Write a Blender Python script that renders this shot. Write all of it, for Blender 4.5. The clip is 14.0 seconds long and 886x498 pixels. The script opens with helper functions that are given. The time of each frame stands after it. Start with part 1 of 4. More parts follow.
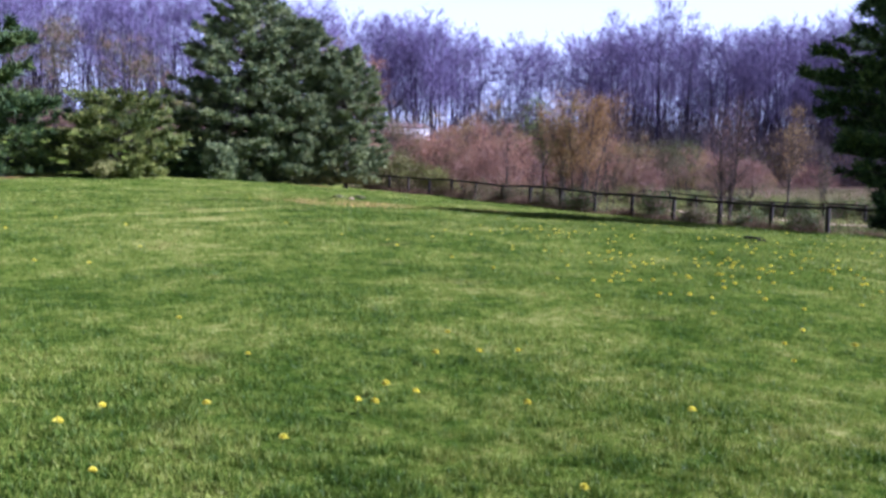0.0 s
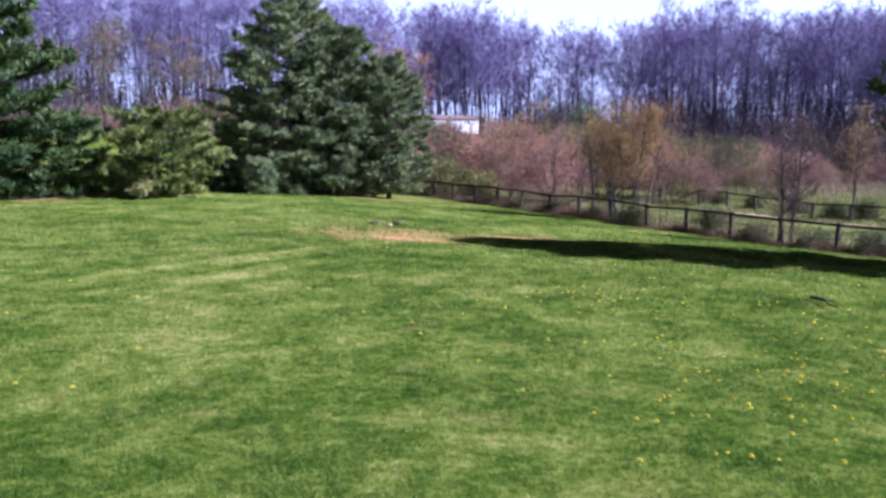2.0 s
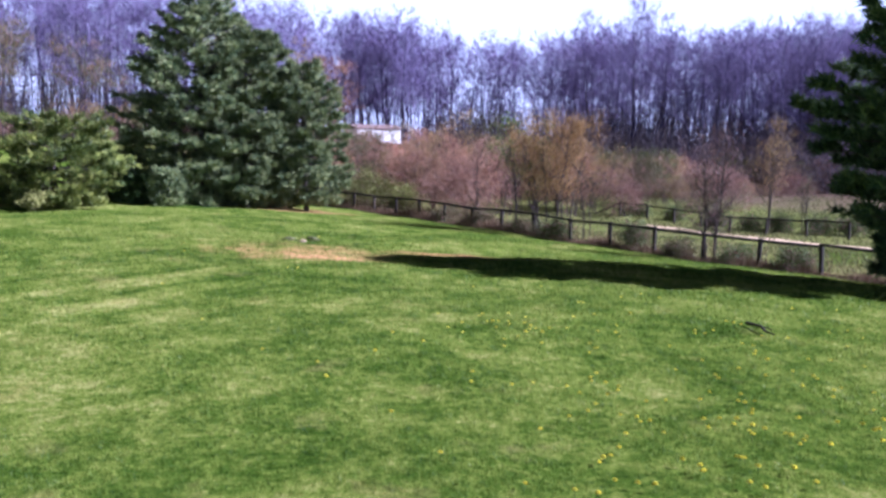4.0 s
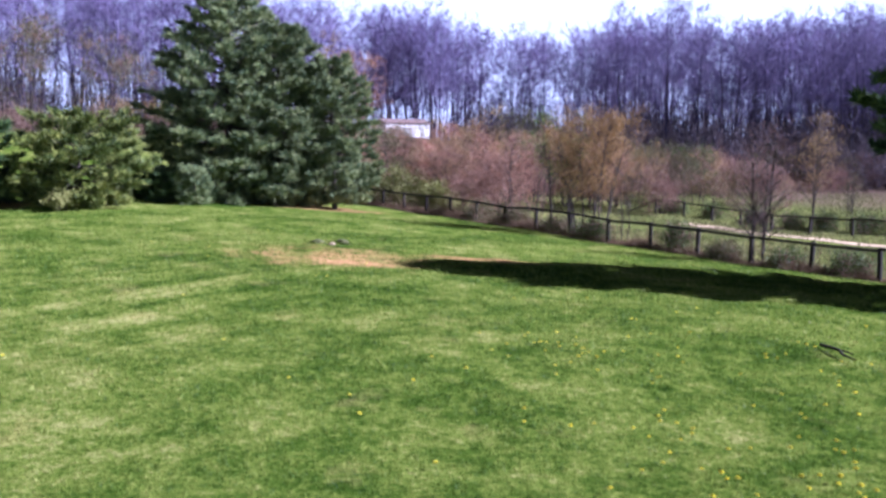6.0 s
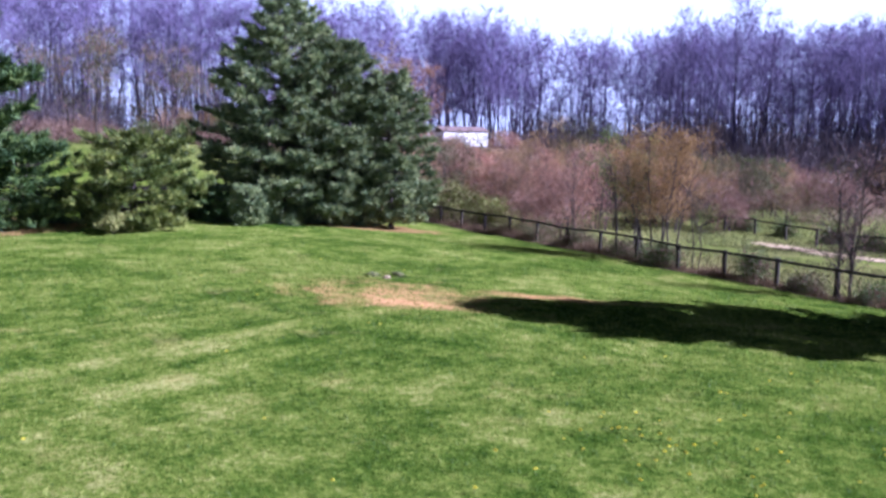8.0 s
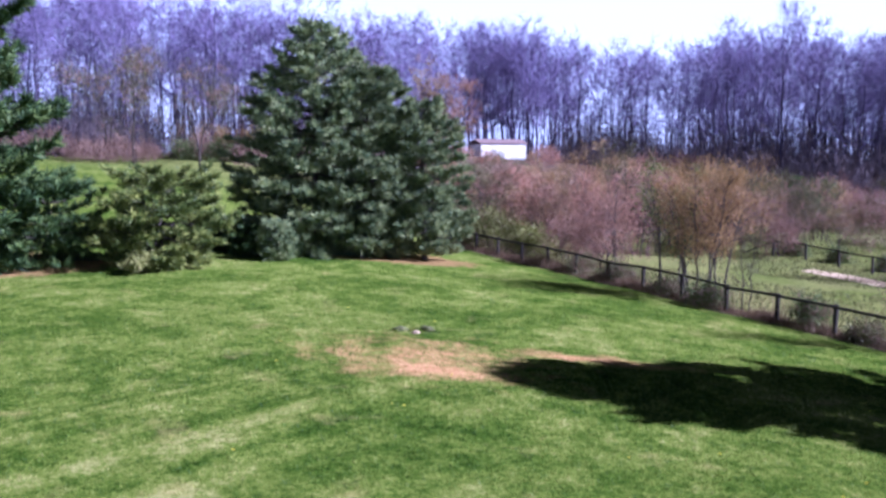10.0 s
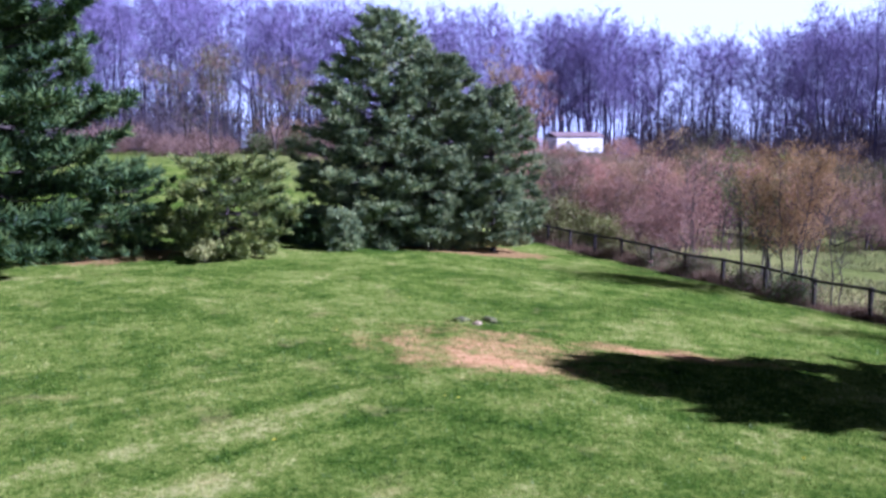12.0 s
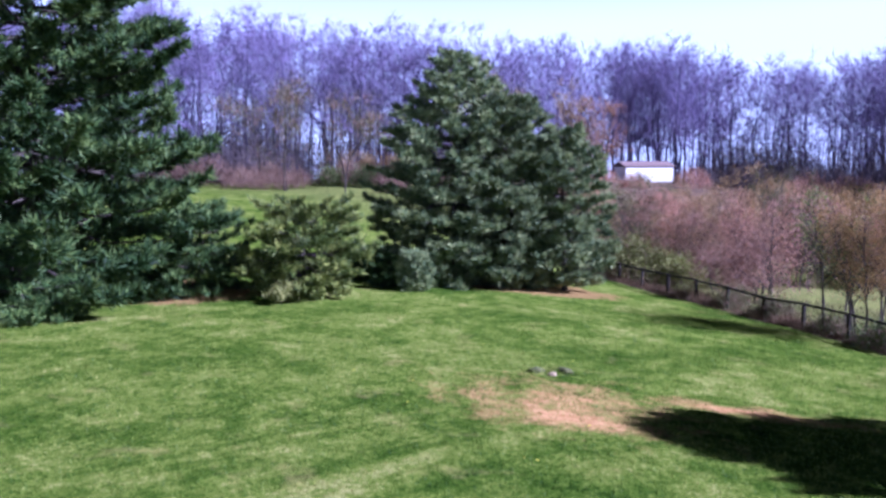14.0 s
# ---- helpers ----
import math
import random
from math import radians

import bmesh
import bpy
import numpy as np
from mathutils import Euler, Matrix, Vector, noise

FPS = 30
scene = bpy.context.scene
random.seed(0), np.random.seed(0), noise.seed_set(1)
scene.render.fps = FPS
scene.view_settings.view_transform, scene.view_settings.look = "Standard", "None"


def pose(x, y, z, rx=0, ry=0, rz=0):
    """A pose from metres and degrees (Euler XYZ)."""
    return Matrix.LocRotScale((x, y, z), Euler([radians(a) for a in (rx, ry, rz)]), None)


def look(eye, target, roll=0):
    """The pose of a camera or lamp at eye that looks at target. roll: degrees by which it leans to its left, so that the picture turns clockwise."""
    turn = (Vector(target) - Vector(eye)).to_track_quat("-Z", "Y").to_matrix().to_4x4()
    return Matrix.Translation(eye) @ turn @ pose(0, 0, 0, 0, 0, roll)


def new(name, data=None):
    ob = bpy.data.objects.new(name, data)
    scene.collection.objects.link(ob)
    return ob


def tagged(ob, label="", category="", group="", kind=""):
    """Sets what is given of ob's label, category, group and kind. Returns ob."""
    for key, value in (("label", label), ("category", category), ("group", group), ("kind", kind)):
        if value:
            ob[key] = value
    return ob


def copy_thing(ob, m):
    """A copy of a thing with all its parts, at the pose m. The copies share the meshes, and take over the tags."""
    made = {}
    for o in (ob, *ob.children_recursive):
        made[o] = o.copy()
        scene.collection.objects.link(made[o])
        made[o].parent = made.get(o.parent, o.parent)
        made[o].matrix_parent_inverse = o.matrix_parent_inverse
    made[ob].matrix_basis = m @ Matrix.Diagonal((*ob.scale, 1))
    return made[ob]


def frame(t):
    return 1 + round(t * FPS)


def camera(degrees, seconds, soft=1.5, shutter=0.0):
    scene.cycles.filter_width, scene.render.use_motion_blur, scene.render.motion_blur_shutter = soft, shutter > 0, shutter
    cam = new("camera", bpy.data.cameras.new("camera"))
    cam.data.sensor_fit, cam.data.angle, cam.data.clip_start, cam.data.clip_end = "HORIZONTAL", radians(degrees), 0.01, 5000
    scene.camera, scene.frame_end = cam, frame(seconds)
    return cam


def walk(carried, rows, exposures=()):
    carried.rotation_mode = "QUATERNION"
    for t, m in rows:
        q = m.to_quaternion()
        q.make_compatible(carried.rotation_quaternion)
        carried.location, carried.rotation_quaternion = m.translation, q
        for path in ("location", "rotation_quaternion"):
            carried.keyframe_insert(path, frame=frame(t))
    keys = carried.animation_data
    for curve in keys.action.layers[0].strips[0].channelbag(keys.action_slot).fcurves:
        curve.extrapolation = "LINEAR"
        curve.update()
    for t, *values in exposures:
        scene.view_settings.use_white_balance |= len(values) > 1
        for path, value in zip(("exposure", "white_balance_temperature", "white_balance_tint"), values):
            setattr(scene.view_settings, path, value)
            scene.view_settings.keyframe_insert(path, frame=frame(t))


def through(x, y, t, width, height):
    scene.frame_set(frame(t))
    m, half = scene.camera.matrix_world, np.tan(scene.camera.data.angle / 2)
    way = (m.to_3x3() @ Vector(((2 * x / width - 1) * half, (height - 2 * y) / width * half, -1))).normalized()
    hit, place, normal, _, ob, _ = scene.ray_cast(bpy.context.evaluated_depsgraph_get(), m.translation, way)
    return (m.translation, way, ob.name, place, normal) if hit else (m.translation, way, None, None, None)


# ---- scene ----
cam = camera(56.8, 14.0, soft=2.9)
EXPOSURES = [(0.0, 1.48, 4850, 36), (2.7, 1.57, 4850, 36), (5.0, 1.66, 4850, 36), (8.0, 1.64, 4750, 38), (10.5, 1.57, 4600, 42), (14.0, 1.5, 4550, 42)]
PATH = [
    (0, (0.34, -0.729, 1.481), (0.077, 1.242, 1.273), 0.6),
    (0.5, (0.318, -0.626, 1.687), (0.077, 1.344, 1.442), 0.4),
    (1, (0.294, -0.266, 2.123), (-0.001, 1.696, 1.871), 0.2),
    (1.5, (0.316, 0.248, 2.667), (-0.058, 2.197, 2.421), -0.0),
    (2, (0.485, 0.758, 2.9), (0.098, 2.704, 2.653), -0.2),
    (2.5, (0.483, 1.378, 3.012), (0.346, 3.36, 2.78), 0.2),
    (2.7, (0.551, 1.561, 3.02), (0.376, 3.541, 2.801), 0.1),
    (4.8, (0.17, 2.518, 2.979), (-0.053, 4.491, 2.74), 0.4),
    (5, (0.114, 2.616, 2.999), (-0.127, 4.586, 2.752), 0.3),
    (5.5, (0.066, 2.972, 3.065), (-0.212, 4.936, 2.812), 0.2),
    (6, (0.002, 3.473, 3.172), (-0.266, 5.441, 2.932), 0.3),
    (6.5, (-0.06, 3.946, 3.301), (-0.381, 5.906, 3.064), 0.2),
    (7, (-0.085, 4.389, 3.459), (-0.446, 6.344, 3.245), 0.4),
    (7.5, (-0.2, 4.694, 3.688), (-0.594, 6.642, 3.466), 0.4),
    (8, (-0.347, 4.978, 3.948), (-0.751, 6.923, 3.715), 0.4),
    (8.2, (-0.373, 5.161, 4.048), (-0.79, 7.101, 3.805), 0.3),
    (10.3, (-0.59, 6.722, 5.365), (-1.127, 8.636, 5.146), 0.1),
    (10.5, (-0.648, 6.774, 5.472), (-1.222, 8.676, 5.243), -0.1),
    (11, (-0.495, 7.026, 5.521), (-1.116, 8.915, 5.3), -0.2),
    (11.5, (-0.455, 7.273, 5.285), (-1.117, 9.147, 5.058), -0.3),
    (12, (-0.385, 7.607, 4.819), (-1.059, 9.476, 4.589), -0.2),
    (12.5, (-0.402, 8.029, 4.539), (-1.047, 9.913, 4.349), 0.4),
    (13, (-0.462, 8.147, 4.616), (-1.153, 10.018, 4.463), 0.6),
    (13.5, (-0.568, 7.849, 5.065), (-1.295, 9.704, 4.891), 0.7),
    (14, (-0.618, 7.423, 5.526), (-1.441, 9.238, 5.358), -0.3),
]
walk(cam, [(t, look(e, g, r)) for t, e, g, r in PATH], EXPOSURES)


# ---- daylight ----
SUN_FROM = Vector((1.0, 0.10, 0)).normalized()
SUN_ELEVATION = 33.5
world = bpy.data.worlds.new("sky")
scene.world = world
world.use_nodes = True
wn = world.node_tree
sky = wn.nodes.new("ShaderNodeTexSky")
sky.sky_type = "NISHITA"
sky.sun_disc = False
sky.sun_elevation = radians(SUN_ELEVATION)
sky.sun_rotation = math.atan2(SUN_FROM.x, SUN_FROM.y)
sky.dust_density, sky.air_density = 0.2, 0.10
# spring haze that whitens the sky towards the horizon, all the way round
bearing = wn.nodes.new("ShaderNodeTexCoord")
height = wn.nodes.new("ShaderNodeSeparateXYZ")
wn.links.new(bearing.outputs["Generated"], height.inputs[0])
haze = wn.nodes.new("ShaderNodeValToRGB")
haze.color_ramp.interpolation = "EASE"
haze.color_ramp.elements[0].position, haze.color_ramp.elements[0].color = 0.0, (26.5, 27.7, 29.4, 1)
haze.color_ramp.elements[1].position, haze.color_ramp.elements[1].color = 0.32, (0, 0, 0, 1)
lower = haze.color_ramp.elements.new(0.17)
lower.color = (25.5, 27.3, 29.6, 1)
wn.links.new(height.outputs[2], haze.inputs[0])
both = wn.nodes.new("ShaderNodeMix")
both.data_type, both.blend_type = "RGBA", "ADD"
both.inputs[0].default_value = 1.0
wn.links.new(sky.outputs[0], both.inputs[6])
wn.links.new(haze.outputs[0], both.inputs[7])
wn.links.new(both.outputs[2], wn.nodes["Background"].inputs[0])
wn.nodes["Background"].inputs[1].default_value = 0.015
sun = new("sun", bpy.data.lights.new("sun", "SUN"))
sun.data.energy, sun.data.angle, sun.data.color = 5.0, radians(0.53), (1.0, 0.94, 0.84)
up = math.tan(radians(SUN_ELEVATION))
sun.matrix_world = look((SUN_FROM.x * 60, SUN_FROM.y * 60, up * 60), (0, 0, 0))

# ---- materials ----


class Nodes:
    """A small builder for procedural node materials."""

    def __init__(self, name, rough=0.8, spec=0.3):
        self.mat = bpy.data.materials.new(name)
        self.mat.use_nodes = True
        self.t = self.mat.node_tree
        self.bsdf = self.t.nodes["Principled BSDF"]
        self.bsdf.inputs["Roughness"].default_value = rough
        self.bsdf.inputs["Specular IOR Level"].default_value = spec

    def put(self, socket, value):
        if hasattr(value, "is_output"):
            self.t.links.new(value, socket)
        elif hasattr(value, "__len__") and len(value) == 3 and socket.type == "RGBA":
            socket.default_value = (*value, 1)
        else:
            socket.default_value = value

    def place(self):
        return self.t.nodes.new("ShaderNodeNewGeometry").outputs["Position"]

    def local(self):
        return self.t.nodes.new("ShaderNodeTexCoord").outputs["Object"]

    def noise(self, at, scale, detail=4, rough=0.6, stretch=None):
        if stretch:
            m = self.t.nodes.new("ShaderNodeMapping")
            self.put(m.inputs[0], at)
            m.inputs["Scale"].default_value = stretch
            at = m.outputs[0]
        n = self.t.nodes.new("ShaderNodeTexNoise")
        self.put(n.inputs["Vector"], at)
        n.inputs["Scale"].default_value, n.inputs["Detail"].default_value, n.inputs["Roughness"].default_value = scale, detail, rough
        return n.outputs["Fac"]

    def ramp(self, x, stops):
        r = self.t.nodes.new("ShaderNodeValToRGB")
        self.put(r.inputs[0], x)
        while len(r.color_ramp.elements) < len(stops):
            r.color_ramp.elements.new(0.5)
        for e, (p, c) in zip(r.color_ramp.elements, stops):
            e.position = p
            e.color = (*c, 1) if hasattr(c, "__len__") else (c, c, c, 1)
        return r.outputs[0]

    def mix(self, f, a, b, blend="MIX"):
        m = self.t.nodes.new("ShaderNodeMix")
        m.data_type, m.blend_type = "RGBA", blend
        self.put(m.inputs[0], f)
        self.put(m.inputs[6], a)
        self.put(m.inputs[7], b)
        return m.outputs[2]

    def math(self, op, a, b=0.0, c=0.0):
        m = self.t.nodes.new("ShaderNodeMath")
        m.operation = op
        for socket, v in zip(m.inputs, (a, b, c)):
            self.put(socket, v)
        return m.outputs[0]

    def distance(self, at, centre, stretch):
        """Distance of a place from a centre, in units of the stretch."""
        m = self.t.nodes.new("ShaderNodeVectorMath")
        m.operation = "SUBTRACT"
        self.put(m.inputs[0], at)
        m.inputs[1].default_value = centre
        d = self.t.nodes.new("ShaderNodeVectorMath")
        d.operation = "DIVIDE"
        self.put(d.inputs[0], m.outputs[0])
        d.inputs[1].default_value = stretch
        le = self.t.nodes.new("ShaderNodeVectorMath")
        le.operation = "LENGTH"
        self.put(le.inputs[0], d.outputs[0])
        return le.outputs["Value"]

    def island(self):
        return self.t.nodes.new("ShaderNodeNewGeometry").outputs["Random Per Island"]

    def each(self):
        return self.t.nodes.new("ShaderNodeObjectInfo").outputs["Random"]

    def colour(self, c):
        self.put(self.bsdf.inputs["Base Color"], c)
        return self

    def bump(self, h, strength=0.5, distance=0.02):
        b = self.t.nodes.new("ShaderNodeBump")
        b.inputs["Strength"].default_value, b.inputs["Distance"].default_value = strength, distance
        self.put(b.inputs["Height"], h)
        self.put(self.bsdf.inputs["Normal"], b.outputs[0])
        return self

    def leafy(self, c, through):
        """Lets part of the light through, as thin leaves do."""
        tr = self.t.nodes.new("ShaderNodeBsdfTranslucent")
        self.put(tr.inputs[0], c)
        mx = self.t.nodes.new("ShaderNodeMixShader")
        mx.inputs[0].default_value = through
        out = self.t.nodes["Material Output"]
        self.t.links.new(self.bsdf.outputs[0], mx.inputs[1])
        self.t.links.new(tr.outputs[0], mx.inputs[2])
        self.t.links.new(mx.outputs[0], out.inputs[0])
        return self


def leaf_material(name, dark, mid, light, scale=0.5, through=0.3, rough=0.6):
    n = Nodes(name, rough, 0.25)
    p = n.local()
    patch = n.noise(p, scale, 4, 0.65)
    c = n.ramp(n.math("ADD", n.math("MULTIPLY", n.island(), 0.34), n.math("MULTIPLY", patch, 0.66)), [(0.28, dark), (0.5, mid), (0.72, light)])
    own = n.ramp(n.each(), [(0.0, 0.72), (1.0, 1.0)])
    c = n.mix(1.0, c, own, "MULTIPLY")
    return n.colour(c).leafy(c, through).mat


def bark_material(name, dark, light, rough=0.9):
    n = Nodes(name, rough, 0.2)
    p = n.local()
    g = n.noise(p, 9.0, 5, 0.7, (1, 1, 0.15))
    c = n.mix(n.noise(p, 0.7, 3), n.ramp(g, [(0.3, dark), (0.7, light)]), n.ramp(g, [(0.3, light), (0.7, dark)]))
    return n.colour(c).bump(g, 0.8, 0.02).mat


def wood_material(name, dark, light):
    n = Nodes(name, 0.85, 0.2)
    p = n.local()
    g = n.noise(p, 6.0, 5, 0.65, (1, 1, 0.1))
    c = n.ramp(n.math("ADD", n.math("MULTIPLY", g, 0.7), n.math("MULTIPLY", n.noise(p, 1.2, 3), 0.3)), [(0.3, dark), (0.7, light)])
    return n.colour(c).bump(g, 0.5, 0.01).mat


PINE = leaf_material("pine_needles", (0.036, 0.072, 0.038), (0.165, 0.220, 0.090), (0.45, 0.475, 0.19), 1.3, 0.20, 0.65)
PINE_GREEN = leaf_material("green_needles", (0.014, 0.036, 0.012), (0.055, 0.108, 0.028), (0.20, 0.265, 0.065), 0.6, 0.14, 0.6)
PINE_YELLOW = leaf_material("yellow_green_needles", (0.022, 0.046, 0.010), (0.12, 0.17, 0.034), (0.50, 0.52, 0.12), 0.6, 0.18, 0.45)
YELLOW_GREEN = leaf_material("yellow_green_leaves", (0.10, 0.115, 0.025), (0.26, 0.27, 0.07), (0.44, 0.43, 0.15), 0.7, 0.35)
RUST = leaf_material("rust_spring_leaves", (0.19, 0.115, 0.052), (0.40, 0.255, 0.115), (0.50, 0.39, 0.17), 0.4, 0.35)
PINK = leaf_material("reddish_buds", (0.16, 0.076, 0.058), (0.44, 0.222, 0.152), (0.64, 0.40, 0.26), 0.9, 0.35)
RUSSET = leaf_material("russet_olive_leaves", (0.14, 0.085, 0.030), (0.34, 0.202, 0.070), (0.52, 0.325, 0.115), 0.8, 0.35)
FRESH = leaf_material("fresh_green_leaves", (0.08, 0.13, 0.022), (0.19, 0.28, 0.055), (0.33, 0.41, 0.11), 0.7, 0.35)
IVY = leaf_material("fence_ivy", (0.035, 0.055, 0.014), (0.10, 0.14, 0.035), (0.21, 0.25, 0.08), 1.5, 0.3)
MAUVE = leaf_material("mauve_buds", (0.11, 0.056, 0.052), (0.28, 0.152, 0.128), (0.44, 0.275, 0.20), 0.9, 0.3)
OLIVE = leaf_material("olive_leaves", (0.07, 0.070, 0.03), (0.15, 0.145, 0.055), (0.24, 0.23, 0.09), 0.4, 0.35)
BARK = bark_material("grey_brown_bark", (0.034, 0.027, 0.023), (0.100, 0.080, 0.067))
# violet of distant haze and lens fringing is put into bark and twig colours
HAZED_BARK = bark_material("hazed_woodland_bark", (0.030, 0.026, 0.045), (0.110, 0.092, 0.145))
HAZED_TWIGS = leaf_material("hazed_bare_twigs", (0.12, 0.097, 0.185), (0.22, 0.178, 0.34), (0.35, 0.275, 0.43), 0.15, 0.15, 0.8)
BRUSH_TWIGS = leaf_material("brush_twigs", (0.14, 0.080, 0.064), (0.31, 0.186, 0.142), (0.44, 0.29, 0.205), 0.4, 0.15, 0.8)
DARK_BRUSH = leaf_material("dark_brush", (0.085, 0.066, 0.085), (0.17, 0.135, 0.155), (0.28, 0.225, 0.20), 0.1, 0.2, 0.8)
FENCE_WOOD = wood_material("weathered_fence_wood", (0.012, 0.010, 0.008), (0.045, 0.036, 0.029))
WIRE = Nodes("galvanised_wire", 0.5, 0.5).colour((0.13, 0.105, 0.085)).mat


def lawn_tone(n, p):
    """Dark and pale patches of the lawn, with the streaks that the mower left."""
    wide, patch, fine = n.noise(p, 0.22, 2), n.noise(p, 1.1, 4, 0.7), n.noise(p, 5.5, 3, 0.65)
    sep = n.t.nodes.new("ShaderNodeSeparateXYZ")
    n.put(sep.inputs[0], p)
    across = n.math("SUBTRACT", n.math("MULTIPLY", sep.outputs[0], 0.89), n.math("MULTIPLY", sep.outputs[1], 0.46))
    lines = n.t.nodes.new("ShaderNodeTexNoise")
    lines.noise_dimensions = "1D"
    n.put(lines.inputs["W"], across)
    lines.inputs["Scale"].default_value, lines.inputs["Detail"].default_value = 1.5, 2.0
    mown = n.ramp(n.distance(p, (-8.6, 19.5, 0), (6.0, 7.0, 60)), [(0.3, 1.0), (1.0, 0.0)])
    pass_edge = n.ramp(n.math("ABSOLUTE", n.math("ADD", across, 16.2)), [(0.05, 0.30), (0.38, 0.0)])
    second = n.ramp(n.math("ABSOLUTE", n.math("ADD", across, 18.3)), [(0.05, 0.18), (0.40, 0.0)])
    worn_line = n.math("MULTIPLY", n.math("ADD", pass_edge, second), n.noise(p, 0.5, 3, 0.6))
    stripe = n.math("MULTIPLY", n.math("ADD", n.math("MULTIPLY", n.math("SUBTRACT", lines.outputs["Fac"], 0.5), 0.32), worn_line), mown)
    mixed = n.math("ADD", n.math("ADD", n.math("MULTIPLY", wide, 0.45), n.math("MULTIPLY", patch, 0.55)), n.math("ADD", n.math("MULTIPLY", fine, 0.40), stripe))
    return n.math("SUBTRACT", mixed, 0.215)


def dry_spots(n, p, c):
    """Small spots where the lawn has dried to straw."""
    return n.mix(n.ramp(n.noise(p, 0.75, 5, 0.7), [(0.58, 0.0), (0.76, 0.36)]), c, (0.42, 0.32, 0.12))


def ground_material():
    n = Nodes("lawn_and_meadow", 1.0, 0.0)
    p = n.place()
    fine = n.noise(p, 14.0, 6, 0.7)
    mid = n.noise(p, 0.9, 4, 0.6)
    wide = n.noise(p, 0.16, 3, 0.5)
    tone = n.math("ADD", lawn_tone(n, p), n.math("MULTIPLY", n.math("SUBTRACT", fine, 0.5), 0.55))
    c = n.ramp(tone, [(0.26, (0.014, 0.034, 0.004)), (0.42, (0.052, 0.092, 0.009)), (0.56, (0.132, 0.170, 0.025)), (0.72, (0.30, 0.29, 0.095))])
    c = dry_spots(n, p, c)
    # the worn, bare patch in the lawn
    worn = n.distance(p, (-5.5, 25.3, 0), (2.5, 1.15, 50))
    worn2 = n.distance(p, (-2.0, 28.4, 0), (4.0, 0.75, 50))
    worn3 = n.distance(p, (-6.2, 26.6, 0), (4.6, 3.4, 50))
    near = n.math("MINIMUM", n.math("MINIMUM", worn, n.math("ADD", worn2, 0.15)), n.math("ADD", worn3, 0.30))
    ragged = n.math("ADD", near, n.math("MULTIPLY", n.math("SUBTRACT", n.noise(p, 1.0, 6, 0.78), 0.5), 2.8))
    soil = n.ramp(n.noise(p, 5.0, 5), [(0.3, (0.35, 0.165, 0.066)), (0.7, (0.68, 0.375, 0.18))])
    c = n.mix(n.ramp(ragged, [(0.15, 0.80), (1.0, 0.0)]), c, soil)
    # dry litter beneath the pines
    litter = n.math("MINIMUM", n.distance(p, (-15.6, 47, 0), (6.9, 3.4, 50)), n.distance(p, (-27, 35, 0), (5.2, 3.4, 50)))
    ragged2 = n.math("ADD", litter, n.math("MULTIPLY", n.math("SUBTRACT", n.noise(p, 1.4, 5, 0.75), 0.5), 0.9))
    c = n.mix(n.ramp(ragged2, [(0.85, 0.95), (1.12, 0.0)]), c, n.ramp(fine, [(0.3, (0.15, 0.088, 0.032)), (0.7, (0.36, 0.228, 0.09))]))
    # shade along the fence foot, put into the colour as a dark band
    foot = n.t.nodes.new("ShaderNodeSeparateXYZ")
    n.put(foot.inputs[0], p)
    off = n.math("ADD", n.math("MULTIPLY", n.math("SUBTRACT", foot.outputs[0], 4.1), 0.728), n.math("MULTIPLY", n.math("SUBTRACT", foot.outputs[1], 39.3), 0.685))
    fence_shade = n.math("ADD", n.math("ABSOLUTE", off), n.math("MULTIPLY", n.math("SUBTRACT", n.noise(p, 1.3, 4, 0.7), 0.5), 0.8))
    c = n.mix(n.ramp(fence_shade, [(0.35, 0.9), (0.75, 0.0)]), c, n.ramp(fine, [(0.3, (0.035, 0.026, 0.016)), (0.7, (0.11, 0.080, 0.050))]))
    # drier, tan meadow beyond the fence
    dry = n.math("MULTIPLY", n.ramp(n.math("DIVIDE", off, 12.0), [(0.03, 0.0), (0.12, 1.0)]), n.ramp(n.math("ADD", n.noise(p, 0.25, 3), n.math("DIVIDE", off, -60.0)), [(0.12, 0.0), (0.50, 0.58)]))
    c = n.mix(dry, c, n.ramp(fine, [(0.3, (0.14, 0.125, 0.045)), (0.7, (0.34, 0.28, 0.12))]))
    # leaf litter of the woods
    sep = n.t.nodes.new("ShaderNodeSeparateXYZ")
    n.put(sep.inputs[0], p)
    far = n.math("ADD", sep.outputs[1], n.math("MULTIPLY", sep.outputs[0], 0.35))
    slope = n.ramp(n.math("DIVIDE", n.math("SUBTRACT", far, 49.0), 12.0), [(0.0, 0.0), (1.0, 0.5)])
    c = n.mix(slope, c, n.ramp(fine, [(0.3, (0.095, 0.105, 0.030)), (0.7, (0.25, 0.235, 0.085))]))
    woods = n.math("ADD", n.math("DIVIDE", n.math("SUBTRACT", far, 62.0), 40.0), n.math("MULTIPLY", n.math("SUBTRACT", wide, 0.5), 0.6))
    c = n.mix(n.ramp(woods, [(0.45, 0.0), (0.75, 1.0)]), c, n.ramp(fine, [(0.3, (0.08, 0.055, 0.04)), (0.7, (0.20, 0.14, 0.10))]))
    return n.colour(c).bump(n.math("ADD", fine, n.math("MULTIPLY", mid, 0.8)), 0.9, 0.06).mat


